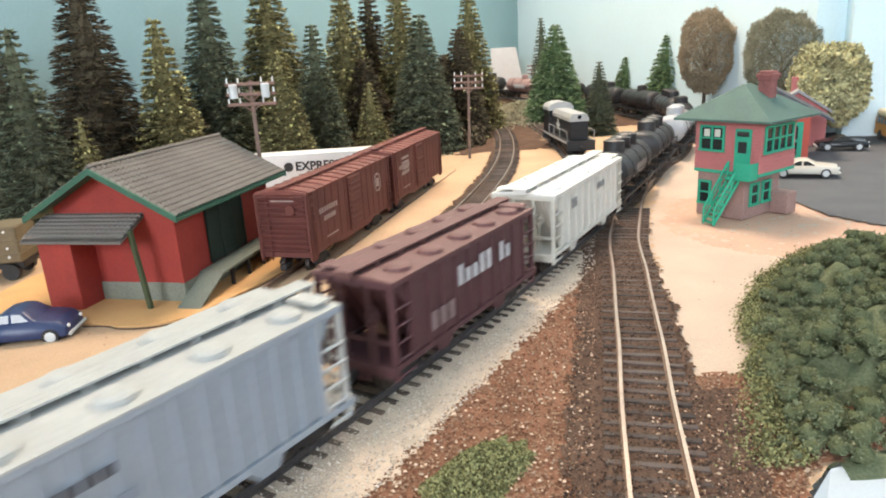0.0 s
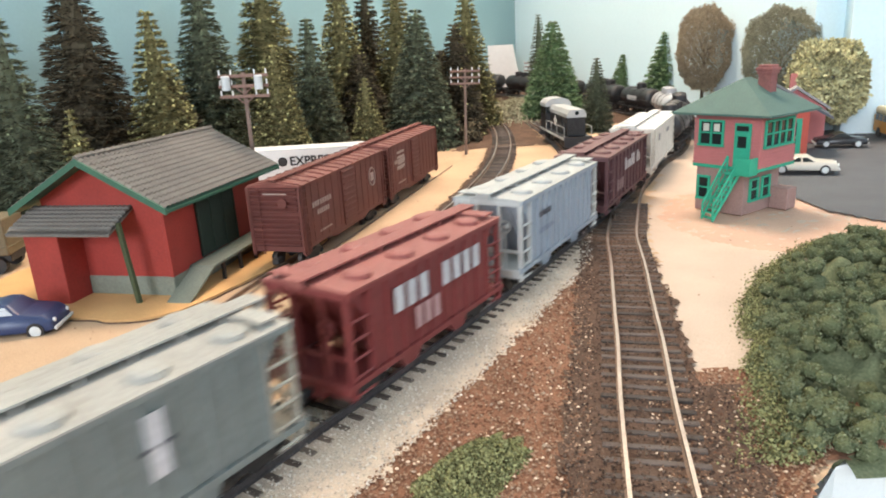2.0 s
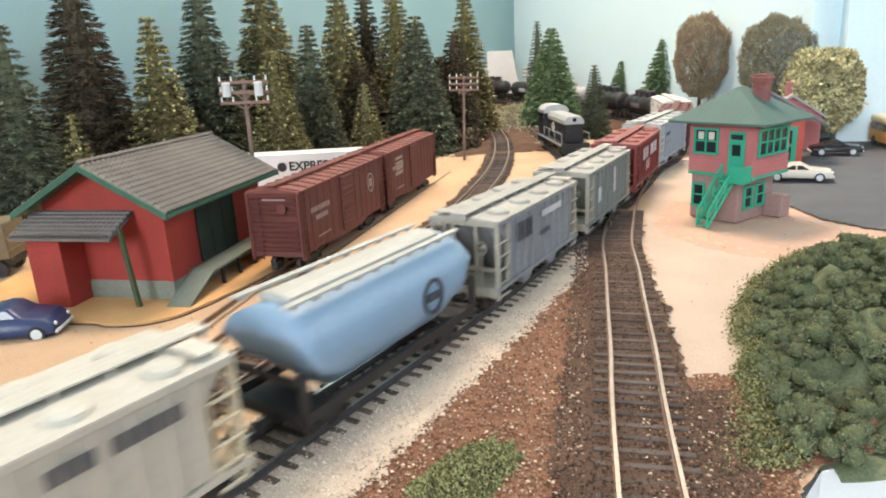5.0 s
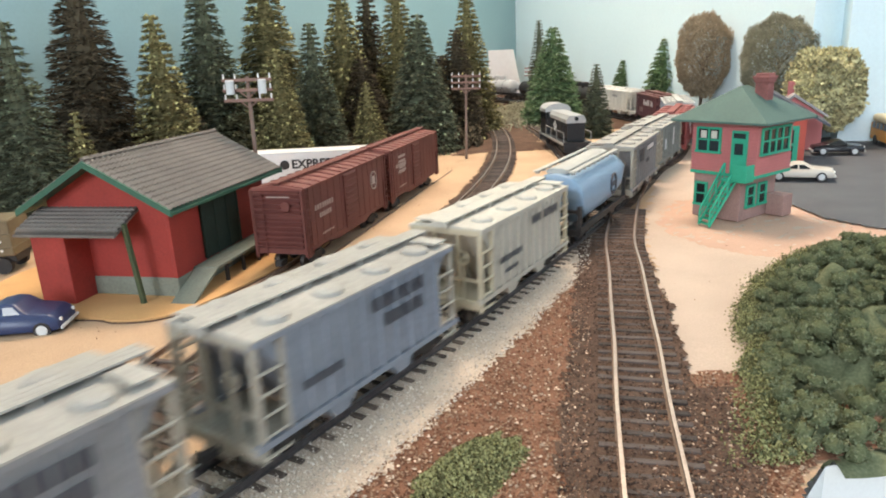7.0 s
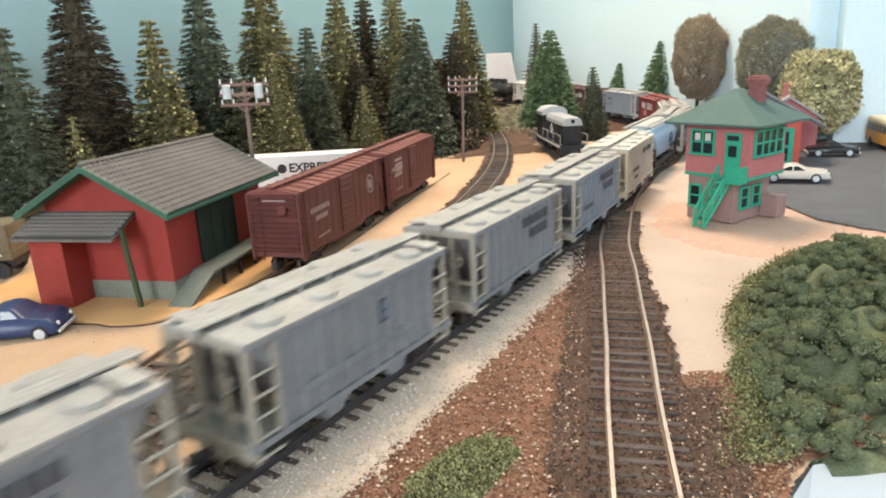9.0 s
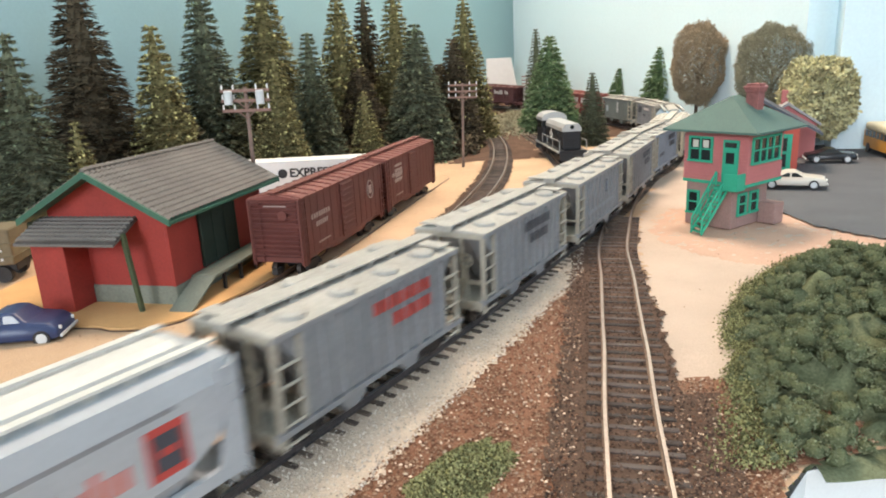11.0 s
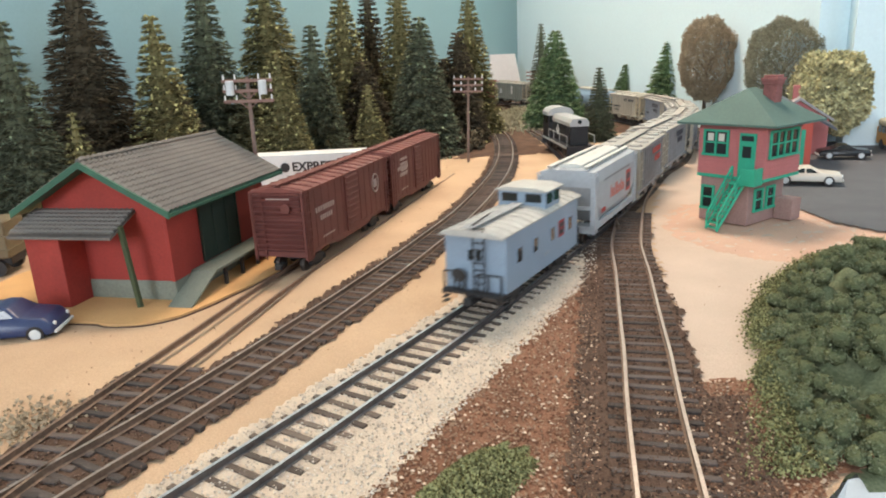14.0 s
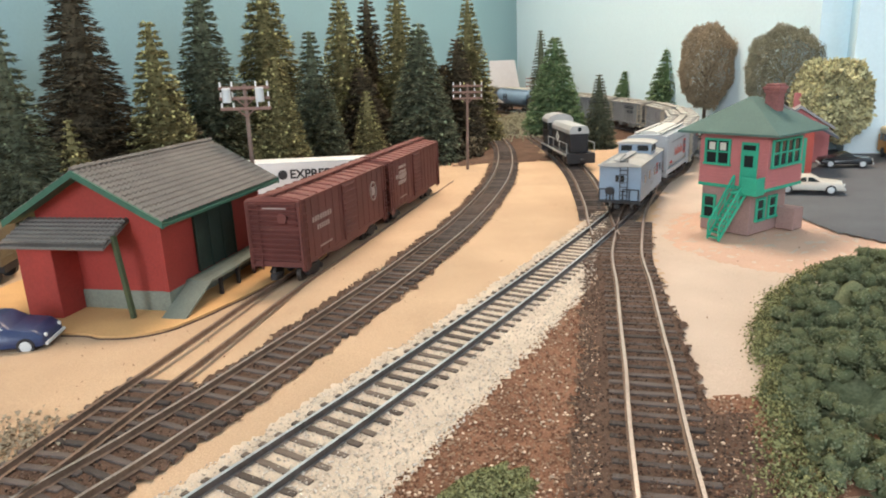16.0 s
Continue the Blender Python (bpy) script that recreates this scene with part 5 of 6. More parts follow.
def boxcar(m, label, emblem_round):
    th = thing("boxcar", m, label, "freight car", "boxcars on the spur")
    h, w, b0, e = 70.0, 16.6, 10.6, 51.0
    bm = B()
    rbox(bm, -h, h, -w, w, b0 + 3.4, e, 0.25)
    body = part("body", bm, BOXR, th, "oxide-red steel sides")
    for s in (-1, 1):
        bm = B()
        y0, y1 = s * (w - 0.4), s * (w + 0.35)
        y0, y1 = min(y0, y1), max(y0, y1)
        pr = [(-h, b0 + 4), (h, b0 + 4), (h, b0 - 1.2), (h - 6, b0 - 1.2), (h - 9, b0 + 2), (34, b0 + 2), (26, b0 - 0.6), (-26, b0 - 0.6), (-34, b0 + 2), (-h + 9, b0 + 2), (-h + 6, b0 - 1.2), (-h, b0 - 1.2)]
        prism(bm, pr, y0, y1, "y")
        part("side_sill", bm, BOXR, th)
        for k in range(14):
            x = -h + 5 + k * (2 * h - 10) / 13
            if abs(x) < 12:
                continue
            bm = B()
            box(bm, x - 0.25, x + 0.25, min(s * w, s * (w + 0.22)), max(s * w, s * (w + 0.22)), b0 + 4, e - 0.5)
            part("seam", bm, BOXR, body)
        bm = B()
        y0, y1 = s * (w - 0.2), s * (w + 1.1)
        rbox(bm, -10.5, 10.5, min(y0, y1), max(y0, y1), b0 + 2.6, e - 1.0, 0.25)
        door = part("door", bm, BOXR, th, "ribbed sliding door")
        for k in range(9):
            z = b0 + 6 + k * 3.9
            bm = B()
            y0, y1 = s * (w + 0.9), s * (w + 1.7)
            rbox(bm, -9.3, 9.3, min(y0, y1), max(y0, y1), z, z + 1.5, 0.3)
            part("rib", bm, BOXR, door)
        for x in (-h + 3.6, h - 3.6):
            bm = B()
            ladder(bm, x, s * (w + 0.9), b0, e - (0 if x * s > 0 else 18), 5.6, 8 if x * s > 0 else 4)
            part("ladder", bm, BOXR, th)
    for q in (-1, 1):
        for k in range(11):
            bm = B()
            z = b0 + 5.4 + k * 3.15 + (1.2 if k > 5 else 0)
            pr = [(q * h, z), (q * (h + 1.9), z + 0.8), (q * (h + 1.9), z + 1.3), (q * h, z + 2.2)]
            prism(bm, pr, -w + 1.5, w - 1.5, "y")
            part("end_rib", bm, BOXR, th, "pressed rib of the steel end")
        bm = B()
        for s in (-1, 1):
            x0, x1 = q * (h - 0.5), q * (h + 1.7)
            box(bm, min(x0, x1), max(x0, x1), s * w - 0.7, s * w + 0.7, b0, e)
        x0, x1 = q * (h - 0.5), q * (h + 1.2)
        box(bm, min(x0, x1), max(x0, x1), -w, w, b0 + 1.8, b0 + 5.0)
        part("end_post", bm, BOXR, th)
        bm = B()
        X = q * (h + 2.4)
        rod(bm, (X, q * 6.5, e - 9), (X + q * 0.8, q * 6.5, e - 9), 3.0, 14)
        box(bm, min(q * h, X), max(q * h, X), q * 6.5 - 1.5, q * 6.5 + 1.5, e - 12, e - 7)
        part("brake_wheel", bm, BOXR, th)
        bm = B()
        ladder(bm, q * (h + 2.1), -q * 12, b0, e, 6, 9, "y", 0.35)
        part("end_ladder", bm, BOXR, th)
        coupler(th, q * (h - 1), q)
        truck(th, q * (h - 21))
    bm = B()
    prism(bm, ((-w - 0.7, e), (w + 0.7, e), (w + 0.7, e + 0.8), (0, e + 3.2), (-w - 0.7, e + 0.8)), -h - 0.6, h + 0.6)
    roof = part("roof", bm, BOXR2, th, "faded red panelled roof")
    for s in (-1, 1):
        for k in range(13):
            x = -h + 2 + k * (2 * h - 4) / 12
            bm = B()
            rod(bm, (x, s * (w + 0.4), e + 1.1), (x, s * 2, e + 3.3), 0.6, 4)
            part("roof_rib", bm, BOXR2, roof)
        for k in range(12):
            x = -h + 2 + (k + 0.5) * (2 * h - 4) / 12
            bm = B()
            vs = [bm.verts.new(p) for p in ((x - 4, s * (w - 1.5), e + 1.0), (x + 4, s * (w - 1.5), e + 1.0), (x + 4, s * 5, e + 2.5), (x - 4, s * 5, e + 2.5))]
            tp = [bm.verts.new(p) for p in ((x - 3, s * (w - 3), e + 1.8), (x + 3, s * (w - 3), e + 1.8), (x + 3, s * 6.5, e + 2.9), (x - 3, s * 6.5, e + 2.9))]
            bm.faces.new(tp)
            for i in range(4):
                bm.faces.new((vs[i], vs[(i + 1) % 4], tp[(i + 1) % 4], tp[i]))
            part("roof_panel", bm, BOXR2, roof)
    bm = B()
    for y in (-2.2, 0, 2.2):
        box(bm, -h - 3, h + 3, y - 0.9, y + 0.9, e + 4.4, e + 5.1)
    part("running_board", bm, BOXR2, roof, "three-plank roof walk")
    # writing as plain bars on the side towards the camera
    bars(th, w + 0.2, -56, -28, e - 15.5, e - 12.3, 8, DECAL, (-1,))
    bars(th, w + 0.2, -50, -32, e - 21, e - 18, 6, DECAL, (-1,))
    bars(th, w + 0.2, -48, -30, b0 + 8, b0 + 9.2, 7, DECAL, (-1,))
    bm = B()
    for k in range(20):
        a, b = 2 * math.pi * k / 20, 2 * math.pi * (k + 1) / 20
        if emblem_round:
            rod(bm, (45 + 5.8 * math.cos(a), -w - 0.25, e - 15 + 6.6 * math.sin(a)), (45 + 5.8 * math.cos(b), -w - 0.25, e - 15 + 6.6 * math.sin(b)), 0.6, 4)
    if emblem_round:
        box(bm, 42, 48, -w - 0.4, -w - 0.1, e - 18, e - 12)
    else:
        for z in (e - 8, e - 12, e - 20):
            box(bm, -48, -30, -w - 0.4, -w - 0.1, z, z + 2.0)
        box(bm, -47, -31, -w - 0.4, -w - 0.1, e - 17, e - 13.5)
    part("emblem", bm, DECAL, th, "white railway emblem")
    bm = B()
    box(bm, -h - 2.0, -h - 1.6, -9, 6, e - 4.0, e - 3.2)
    part("lettering", bm, DECAL, th)
    return th


def diesel():
    th = thing("diesel_switcher", Matrix.Translation((0.1545, 0.812, 0.0)) @ Matrix.Rotation(radians(-87), 4, "Z"), "black and grey diesel switcher locomotive parked on the yard track", "locomotive")
    G = mat("loco_grey", (0.40, 0.40, 0.39), 0.5, var=0.12)
    K = mat("loco_black", (0.022, 0.022, 0.024), 0.5, var=0.2)
    bm = B()
    rbox(bm, -68, 68, -16, 16, 11, 15, 0.4)
    part("frame", bm, K, th)
    for s in (-1, 1):
        bm = B()
        box(bm, -66, 66, s * 16.2 - 0.4, s * 16.2 + 0.4, 12.2, 14.6)
        part("sill_stripe", bm, G, th, "pale grey sill stripe")
    bm = B()
    rbox(bm, -30, 60, -10.5, 10.5, 15, 38, 0.8)
    hood = part("hood", bm, K, th, "black engine hood")
    bm = B()
    prism(bm, ((-11, 36), (11, 36), (11, 40), (8, 44.5), (-8, 44.5), (-11, 40)), -30, 61)
    part("hood_top", bm, G, th, "grey hood top")
    bm = B()
    for k in range(8):
        box(bm, 60, 60.8, -8, 8, 18 + k * 2.3, 19.2 + k * 2.3)
    part("grille", bm, K, hood, "radiator grille")
    bm = B()
    rod(bm, (60.5, 0, 41), (62, 0, 41), 2.3, 12)
    part("headlight", bm, GLASSD, th)
    bm = B()
    rbox(bm, -62, -30, -15.5, 15.5, 15, 44, 0.5)
    cab = part("cab", bm, K, th, "black cab")
    bm = B()
    prism(bm, ((-16, 42), (16, 42), (16, 46), (12, 50), (5, 52), (-5, 52), (-12, 50), (-16, 46)), -64, -29)
    part("cab_roof", bm, G, th, "rounded grey cab roof")
    for s in (-1, 1):
        for x in (-53, -40):
            bm = B()
            box(bm, x - 4.5, x + 4.5, s * 15.5 - 0.3, s * 15.5 + 0.3, 33, 41)
            part("pane", bm, GLASSD, cab)
        bm = B()
        box(bm, -29.8, -29.2, s * 12.5 - 2, s * 12.5 + 2, 34, 42)
        part("pane", bm, GLASSD, cab)
        bm = B()
        x0 = 0
        for dx, dz in ((0, 0), (5, 4), (-5, 4), (0, 8)):
            box(bm, x0 + dx - 2.4, x0 + dx + 2.4, s * 10.5 - 0.3, s * 10.5 + 0.3, 22 + dz, 26 + dz)
        part("emblem", bm, INSUL, hood, "white diamond emblem")
        bm = B()
        rod(bm, (-28, s * 15.6, 26), (66, s * 15.6, 26), 0.45, 5)
        for x in (-28, 0, 30, 66):
            rod(bm, (x, s * 15.6, 15), (x, s * 15.6, 26), 0.45, 5)
        part("handrail", bm, G, th)
        bm = B()
        for k in range(10):
            box(bm, 34 + k * 2.3, 35.2 + k * 2.3, s * 10.5 - 0.3, s * 10.5 + 0.3, 18, 34)
        part("louvre", bm, K, hood)
    for q in (-1, 1):
        bm = B()
        x0, x1 = q * 66, q * 69
        box(bm, min(x0, x1), max(x0, x1), -16, 16, 4, 15)
        part("footplate", bm, K, th)
        coupler(th, q * 66, q)
        truck(th, q * 40, 10.5, 5.6)


def box_place(k):
    a = 0.2742
    d, r = Vector((math.sin(a), math.cos(a), 0)), Vector((math.cos(a), -math.sin(a), 0))
    c = Vector((-0.0809, 0.3719, 0)) + d * (0.0709 + k * 0.1523) - r * 0.0168
    return Matrix.Translation((c.x, c.y, -0.0072)) @ Matrix.Rotation(math.pi / 2 - a, 4, "Z")


boxcar(box_place(0), "oxide-red boxcar with corrugated end and round white emblem on the spur", True)
boxcar(box_place(1), "oxide-red boxcar with a square white emblem beyond the first", False)
diesel()


def pn(name, c, var=0.10, rough=0.6):
    return mat(name, c, rough, var=var, scale=35, fine=500, bump=0.1)


DUST = pn("dusty_grey_roof", (0.40, 0.38, 0.34), 0.22, 0.85)
DUST2 = pn("dusty_cream_roof", (0.54, 0.51, 0.44), 0.15, 0.8)
CAGE = pn("dusty_cage", (0.36, 0.33, 0.27), 0.2, 0.8)
INK = pn("black_letter", (0.055, 0.06, 0.075))
REDL = pn("red_letter", (0.45, 0.06, 0.05))
WHT = pn("white_letter", (0.56, 0.54, 0.55), 0.2)
GREY = pn("hopper_grey", (0.235, 0.24, 0.25), 0.18)


def consist():
    cars = [caboose()]
    c = trough_hopper("white smooth-sided covered hopper with red lettering and trough hatch", pn("white_hopper_paint", (0.39, 0.41, 0.43)), pn("white_roof", (0.60, 0.58, 0.53)))
    bars(c, 16.6, -24, 26, 26, 34.5, 10, pn("faded_red_letter", (0.52, 0.17, 0.14)), tall=(0, 3, 4, 7))
    bars(c, 16.6, -52, -38, 20, 23, 5, REDL)
    bars(c, 16.5, -66, 66, 40.4, 41.8, 1, GREY)
    emblem(c, 16.6, 40, 30.5, 8.2, 7.6, REDL, INK)
    cars.append(c)
    c = hopper("grey covered hopper with red lettering and roof hatches", GREY, DUST, deck=CAGE)
    bars(c, 18.5, -6.1, 35.0, 34.4, 39.1, 9, REDL, gaps=(8,))
    bars(c, 18.5, 4.6, 30.4, 27.4, 32.1, 6, REDL)
    cars.append(c)
    c = hopper("grey covered hopper with two lines of black lettering", GREY, DUST, deck=CAGE)
    bars(c, 18.5, -7.6, 25.8, 34.4, 39.1, 7, INK)
    bars(c, 18.5, -1.5, 22.8, 27.4, 32.1, 6, INK)
    cars.append(c)
    c = hopper("grey covered hopper with a small dark square emblem", GREY, DUST, deck=CAGE)
    emblem(c, 17.4, 12, 32.5, 3.4, 4.4, INK, pn("mid_blue", (0.14, 0.17, 0.24)))
    bars(c, 18.5, -33.4, 25.8, 20.5, 23.2, 16, pn("faded_letters", (0.26, 0.28, 0.31)))
    cars.append(c)
    c = hopper("grey covered hopper with black lettering and rusty end cage", GREY, DUST, deck=CAGE)
    bars(c, 18.5, -1.5, 30.4, 34.4, 39.1, 7, INK)
    bars(c, 18.5, 6.1, 28.9, 27.4, 32.1, 6, INK)
    cars.append(c)
    c = hopper("blue-grey covered hopper with two lines of dark lettering", pn("blue_grey", (0.225, 0.25, 0.29), 0.16), DUST, deck=CAGE)
    bars(c, 18.5, 0.0, 30.4, 34.4, 39.1, 7, INK)
    bars(c, 18.5, 6.1, 28.9, 27.4, 32.1, 6, INK)
    bars(c, 18.5, -35.0, -16.7, 22.3, 25.1, 5, INK)
    cars.append(c)
    c = hopper("cream-beige covered hopper with black script lettering", pn("beige", (0.46, 0.42, 0.35), 0.1), DUST2, deck=pn("beige_cage", (0.52, 0.45, 0.32)))
    bars(c, 18.5, 1.5, 35.0, 34.4, 38.6, 9, INK, gaps=(3,))
    bars(c, 18.5, -35.0, -10.6, 24.2, 27.0, 8, INK)
    bars(c, 18.5, -30.4, -15.2, 18.6, 20.5, 6, INK)
    cars.append(c)
    c = trough_hopper("pale blue rounded covered hopper with a dark round emblem", pn("pale_blue_paint", (0.24, 0.35, 0.47), 0.08, 0.5), pn("pale_roof", (0.44, 0.43, 0.39)), 138.0, True)
    for s in (-1, 1):
        bm = B()
        rings = [[bm.verts.new((27 + r * math.cos(2 * math.pi * k / 24), s * y, 31 + 0.9 * r * math.sin(2 * math.pi * k / 24))) for k in range(24)] for r, y in ((9.0, 16.0), (9.0, 17.0), (7.2, 17.0), (7.2, 16.0))]
        for i in range(4):
            for k in range(24):
                bm.faces.new((rings[i][k], rings[i][(k + 1) % 24], rings[(i + 1) % 4][(k + 1) % 24], rings[(i + 1) % 4][k]))
        em = part("emblem", bm, INK, c, "dark ring emblem")
        bm = B()
        box(bm, 22, 32, s * 16.5 - 0.4, s * 16.5 + 0.4, 29.3, 32.7)
        part("emblem_bar", bm, INK, em)
    cars.append(c)
    c = hopper("grey covered hopper with bold dark letters and a white stripe", GREY, DUST, deck=CAGE)
    bars(c, 18.5, -33.4, -13.7, 29.8, 39.1, 4, INK)
    bars(c, 18.5, -7.6, 31.9, 35.3, 38.6, 1, WHT)
    bars(c, 18.5, -4.6, 9.1, 26.0, 28.8, 5, INK)
    cars.append(c)
    c = hopper("green-grey covered hopper with white block marks", pn("green_grey", (0.185, 0.205, 0.195), 0.18), DUST, deck=CAGE)
    bars(c, 18.5, 3.0, 10.6, 22.3, 39.1, 1, WHT)
    bars(c, 18.5, 1.5, 12.2, 29.8, 30.9, 2, INK)
    bars(c, 18.5, -35.0, -24.3, 22.3, 31.6, 1, pn("faded_white", (0.48, 0.52, 0.56)))
    cars.append(c)
    RB = pn("oxide_red", (0.198, 0.038, 0.036), 0.14)
    c = hopper("oxide-red covered hopper with large white lettering", RB, pn("oxide_roof", (0.29, 0.088, 0.075), 0.14), deck=RB, hatches=4)
    bars(c, 18.5, -28.9, 33.4, 28.8, 38.1, 8, WHT, gaps=(3,))
    bars(c, 18.5, -16.7, 1.5, 18.6, 27.0, 3, pn("pink_white", (0.50, 0.30, 0.29)))
    cars.append(c)
    c = hopper("pale blue-grey covered hopper with small dark lettering", pn("pale_blue_grey", (0.31, 0.35, 0.40), 0.08), pn("pale_dusty_roof", (0.43, 0.43, 0.41), 0.12, 0.8), L=114.0, up=1.8, posts=11, deck=pn("pale_cage", (0.50, 0.50, 0.48)))
    bars(c, 18.5, -37.0, -20.2, 33.5, 36.3, 4, INK)
    bars(c, 18.5, -37.0, -16.8, 25.1, 27.9, 6, pn("soft_letter", (0.22, 0.26, 0.32)))
    cars.append(c)
    PB = pn("purple_brown", (0.098, 0.040, 0.045), 0.14)
    c = hopper("purple-brown covered hopper with white lettering", PB, pn("brown_roof", (0.165, 0.075, 0.07), 0.14), L=118.0, deck=PB, hatches=5)
    bars(c, 18.5, -16.2, 32.4, 28.8, 37.2, 8, WHT, gaps=(5,), tall=(0, 3, 4, 6))
    bars(c, 18.5, -37.3, -17.8, 17.7, 25.1, 3, pn("dull_pink", (0.25, 0.17, 0.17)))
    cars.append(c)
    c = hopper("white covered hopper with small dark lettering", pn("off_white", (0.66, 0.63, 0.57), 0.08), pn("white_top", (0.72, 0.70, 0.66), 0.08), L=130.0, deck=pn("off_white_cage", (0.6, 0.57, 0.5)), hatches=5)
    bars(c, 18.5, 7.1, 23.1, 33.5, 37.2, 3, GREY)
    bars(c, 18.5, -39.2, -30.3, 31.6, 37.2, 2, GREY)
    cars.append(c)
    TK = pn("tank_black", (0.028, 0.026, 0.027), 0.3, 0.45)
    cars.append(tank_car("black three-dome tank car", TK, 3, band=pn("grey_letter", (0.20, 0.19, 0.19))))
    cars.append(tank_car("black three-dome tank car", TK, 3))
    cars.append(tank_car("silver-grey tank car with two domes", pn("silver_tank", (0.42, 0.42, 0.43), 0.1, 0.4), 2))
    cars.append(tank_car("black tank car with a single dome", TK, 1, band=WHT))
    cars.append(tank_car("black three-dome tank car", TK, 3))
    cars.append(tank_car("black tank car with a single dome", TK, 1))
    cars.append(tank_car("black three-dome tank car", TK, 3))
    cars.append(tank_car("black tank car with a single dome", TK, 1, band=WHT))
    cars.append(tank_car("faded pink-brown tank car with one dome", pn("pink_tank", (0.34, 0.22, 0.21), 0.15, 0.5), 1, band=WHT))
    cars.append(tank_car("black three-dome tank car", TK, 3))
    cars.append(tank_car("rusty brown tank car with one dome", pn("rust_tank", (0.14, 0.075, 0.06), 0.2, 0.5), 1))
    cars.append(tank_car("black tank car with a single dome", TK, 1))
    return cars


CARS = consist()
CARS[0].scale = (0.83, 1.02, 0.86)
CARS[1].scale = (0.715, 1.08, 0.94)
CARS[8].scale = (0.76, 1.08, 0.90)
for car in CARS[15:]:
    car.scale = (0.86, 1.10, 0.96)


# ---- trees and scrub ----
def blades(pts, dirs, lens, wid, rng):
    """Thin crossed leaves at points, along directions."""
    n = len(pts)
    dirs = dirs / np.linalg.norm(dirs, axis=1, keepdims=True)
    ref = rng.normal(size=(n, 3))
    side = np.cross(dirs, ref)
    side /= np.linalg.norm(side, axis=1, keepdims=True)
    L, Wd = lens[:, None], (wid if np.ndim(wid) else np.full(n, wid))[:, None]
    v = np.stack([pts - side * Wd * 0.35, pts + side * Wd * 0.35, pts + dirs * L * 0.6 + side * Wd * 0.5, pts + dirs * L, pts + dirs * L * 0.6 - side * Wd * 0.5], 1).reshape(-1, 3)
    f = [tuple(range(5 * i, 5 * i + 5)) for i in range(n)]
    return v, f


def bristles(pts, dirs, lens, wid, rng):
    """Slim four-cornered needles at points, along directions."""
    n = len(pts)
    dirs = dirs / np.linalg.norm(dirs, axis=1, keepdims=True)
    side = np.cross(dirs, rng.normal(size=(n, 3)))
    side /= np.linalg.norm(side, axis=1, keepdims=True)
    mid = pts + dirs * (lens * 0.45)[:, None]
    v = np.stack([pts, mid + side * (wid * 0.5)[:, None], pts + dirs * lens[:, None], mid - side * (wid * 0.5)[:, None]], 1).reshape(-1, 3)
    return v, [tuple(range(4 * i, 4 * i + 4)) for i in range(n)]


def bits(pts, r, rng):
    """Small rough crumbs of flock, four-sided."""
    base = np.array([(1, 1, 1), (1, -1, -1), (-1, 1, -1), (-1, -1, 1)], float) * 0.8
    tri = np.array([(0, 1, 2), (0, 3, 1), (0, 2, 3), (1, 3, 2)])
    n = len(pts)
    a = rng.uniform(0, 2 * math.pi, n)
    c, s = np.cos(a)[:, None], np.sin(a)[:, None]
    turned = np.stack([base[None, :, 0] * c - base[None, :, 1] * s, base[None, :, 0] * s + base[None, :, 1] * c, np.broadcast_to(base[None, :, 2], (n, 4))], 2)
    v = (np.asarray(pts)[:, None, :] + turned * rng.uniform(0.6, 1.2, (n, 4, 1)) * np.reshape(r, (-1, 1, 1))).reshape(-1, 3)
    f = (tri[None] + 4 * np.arange(n)[:, None, None]).reshape(-1, 3).tolist()
    return v, f


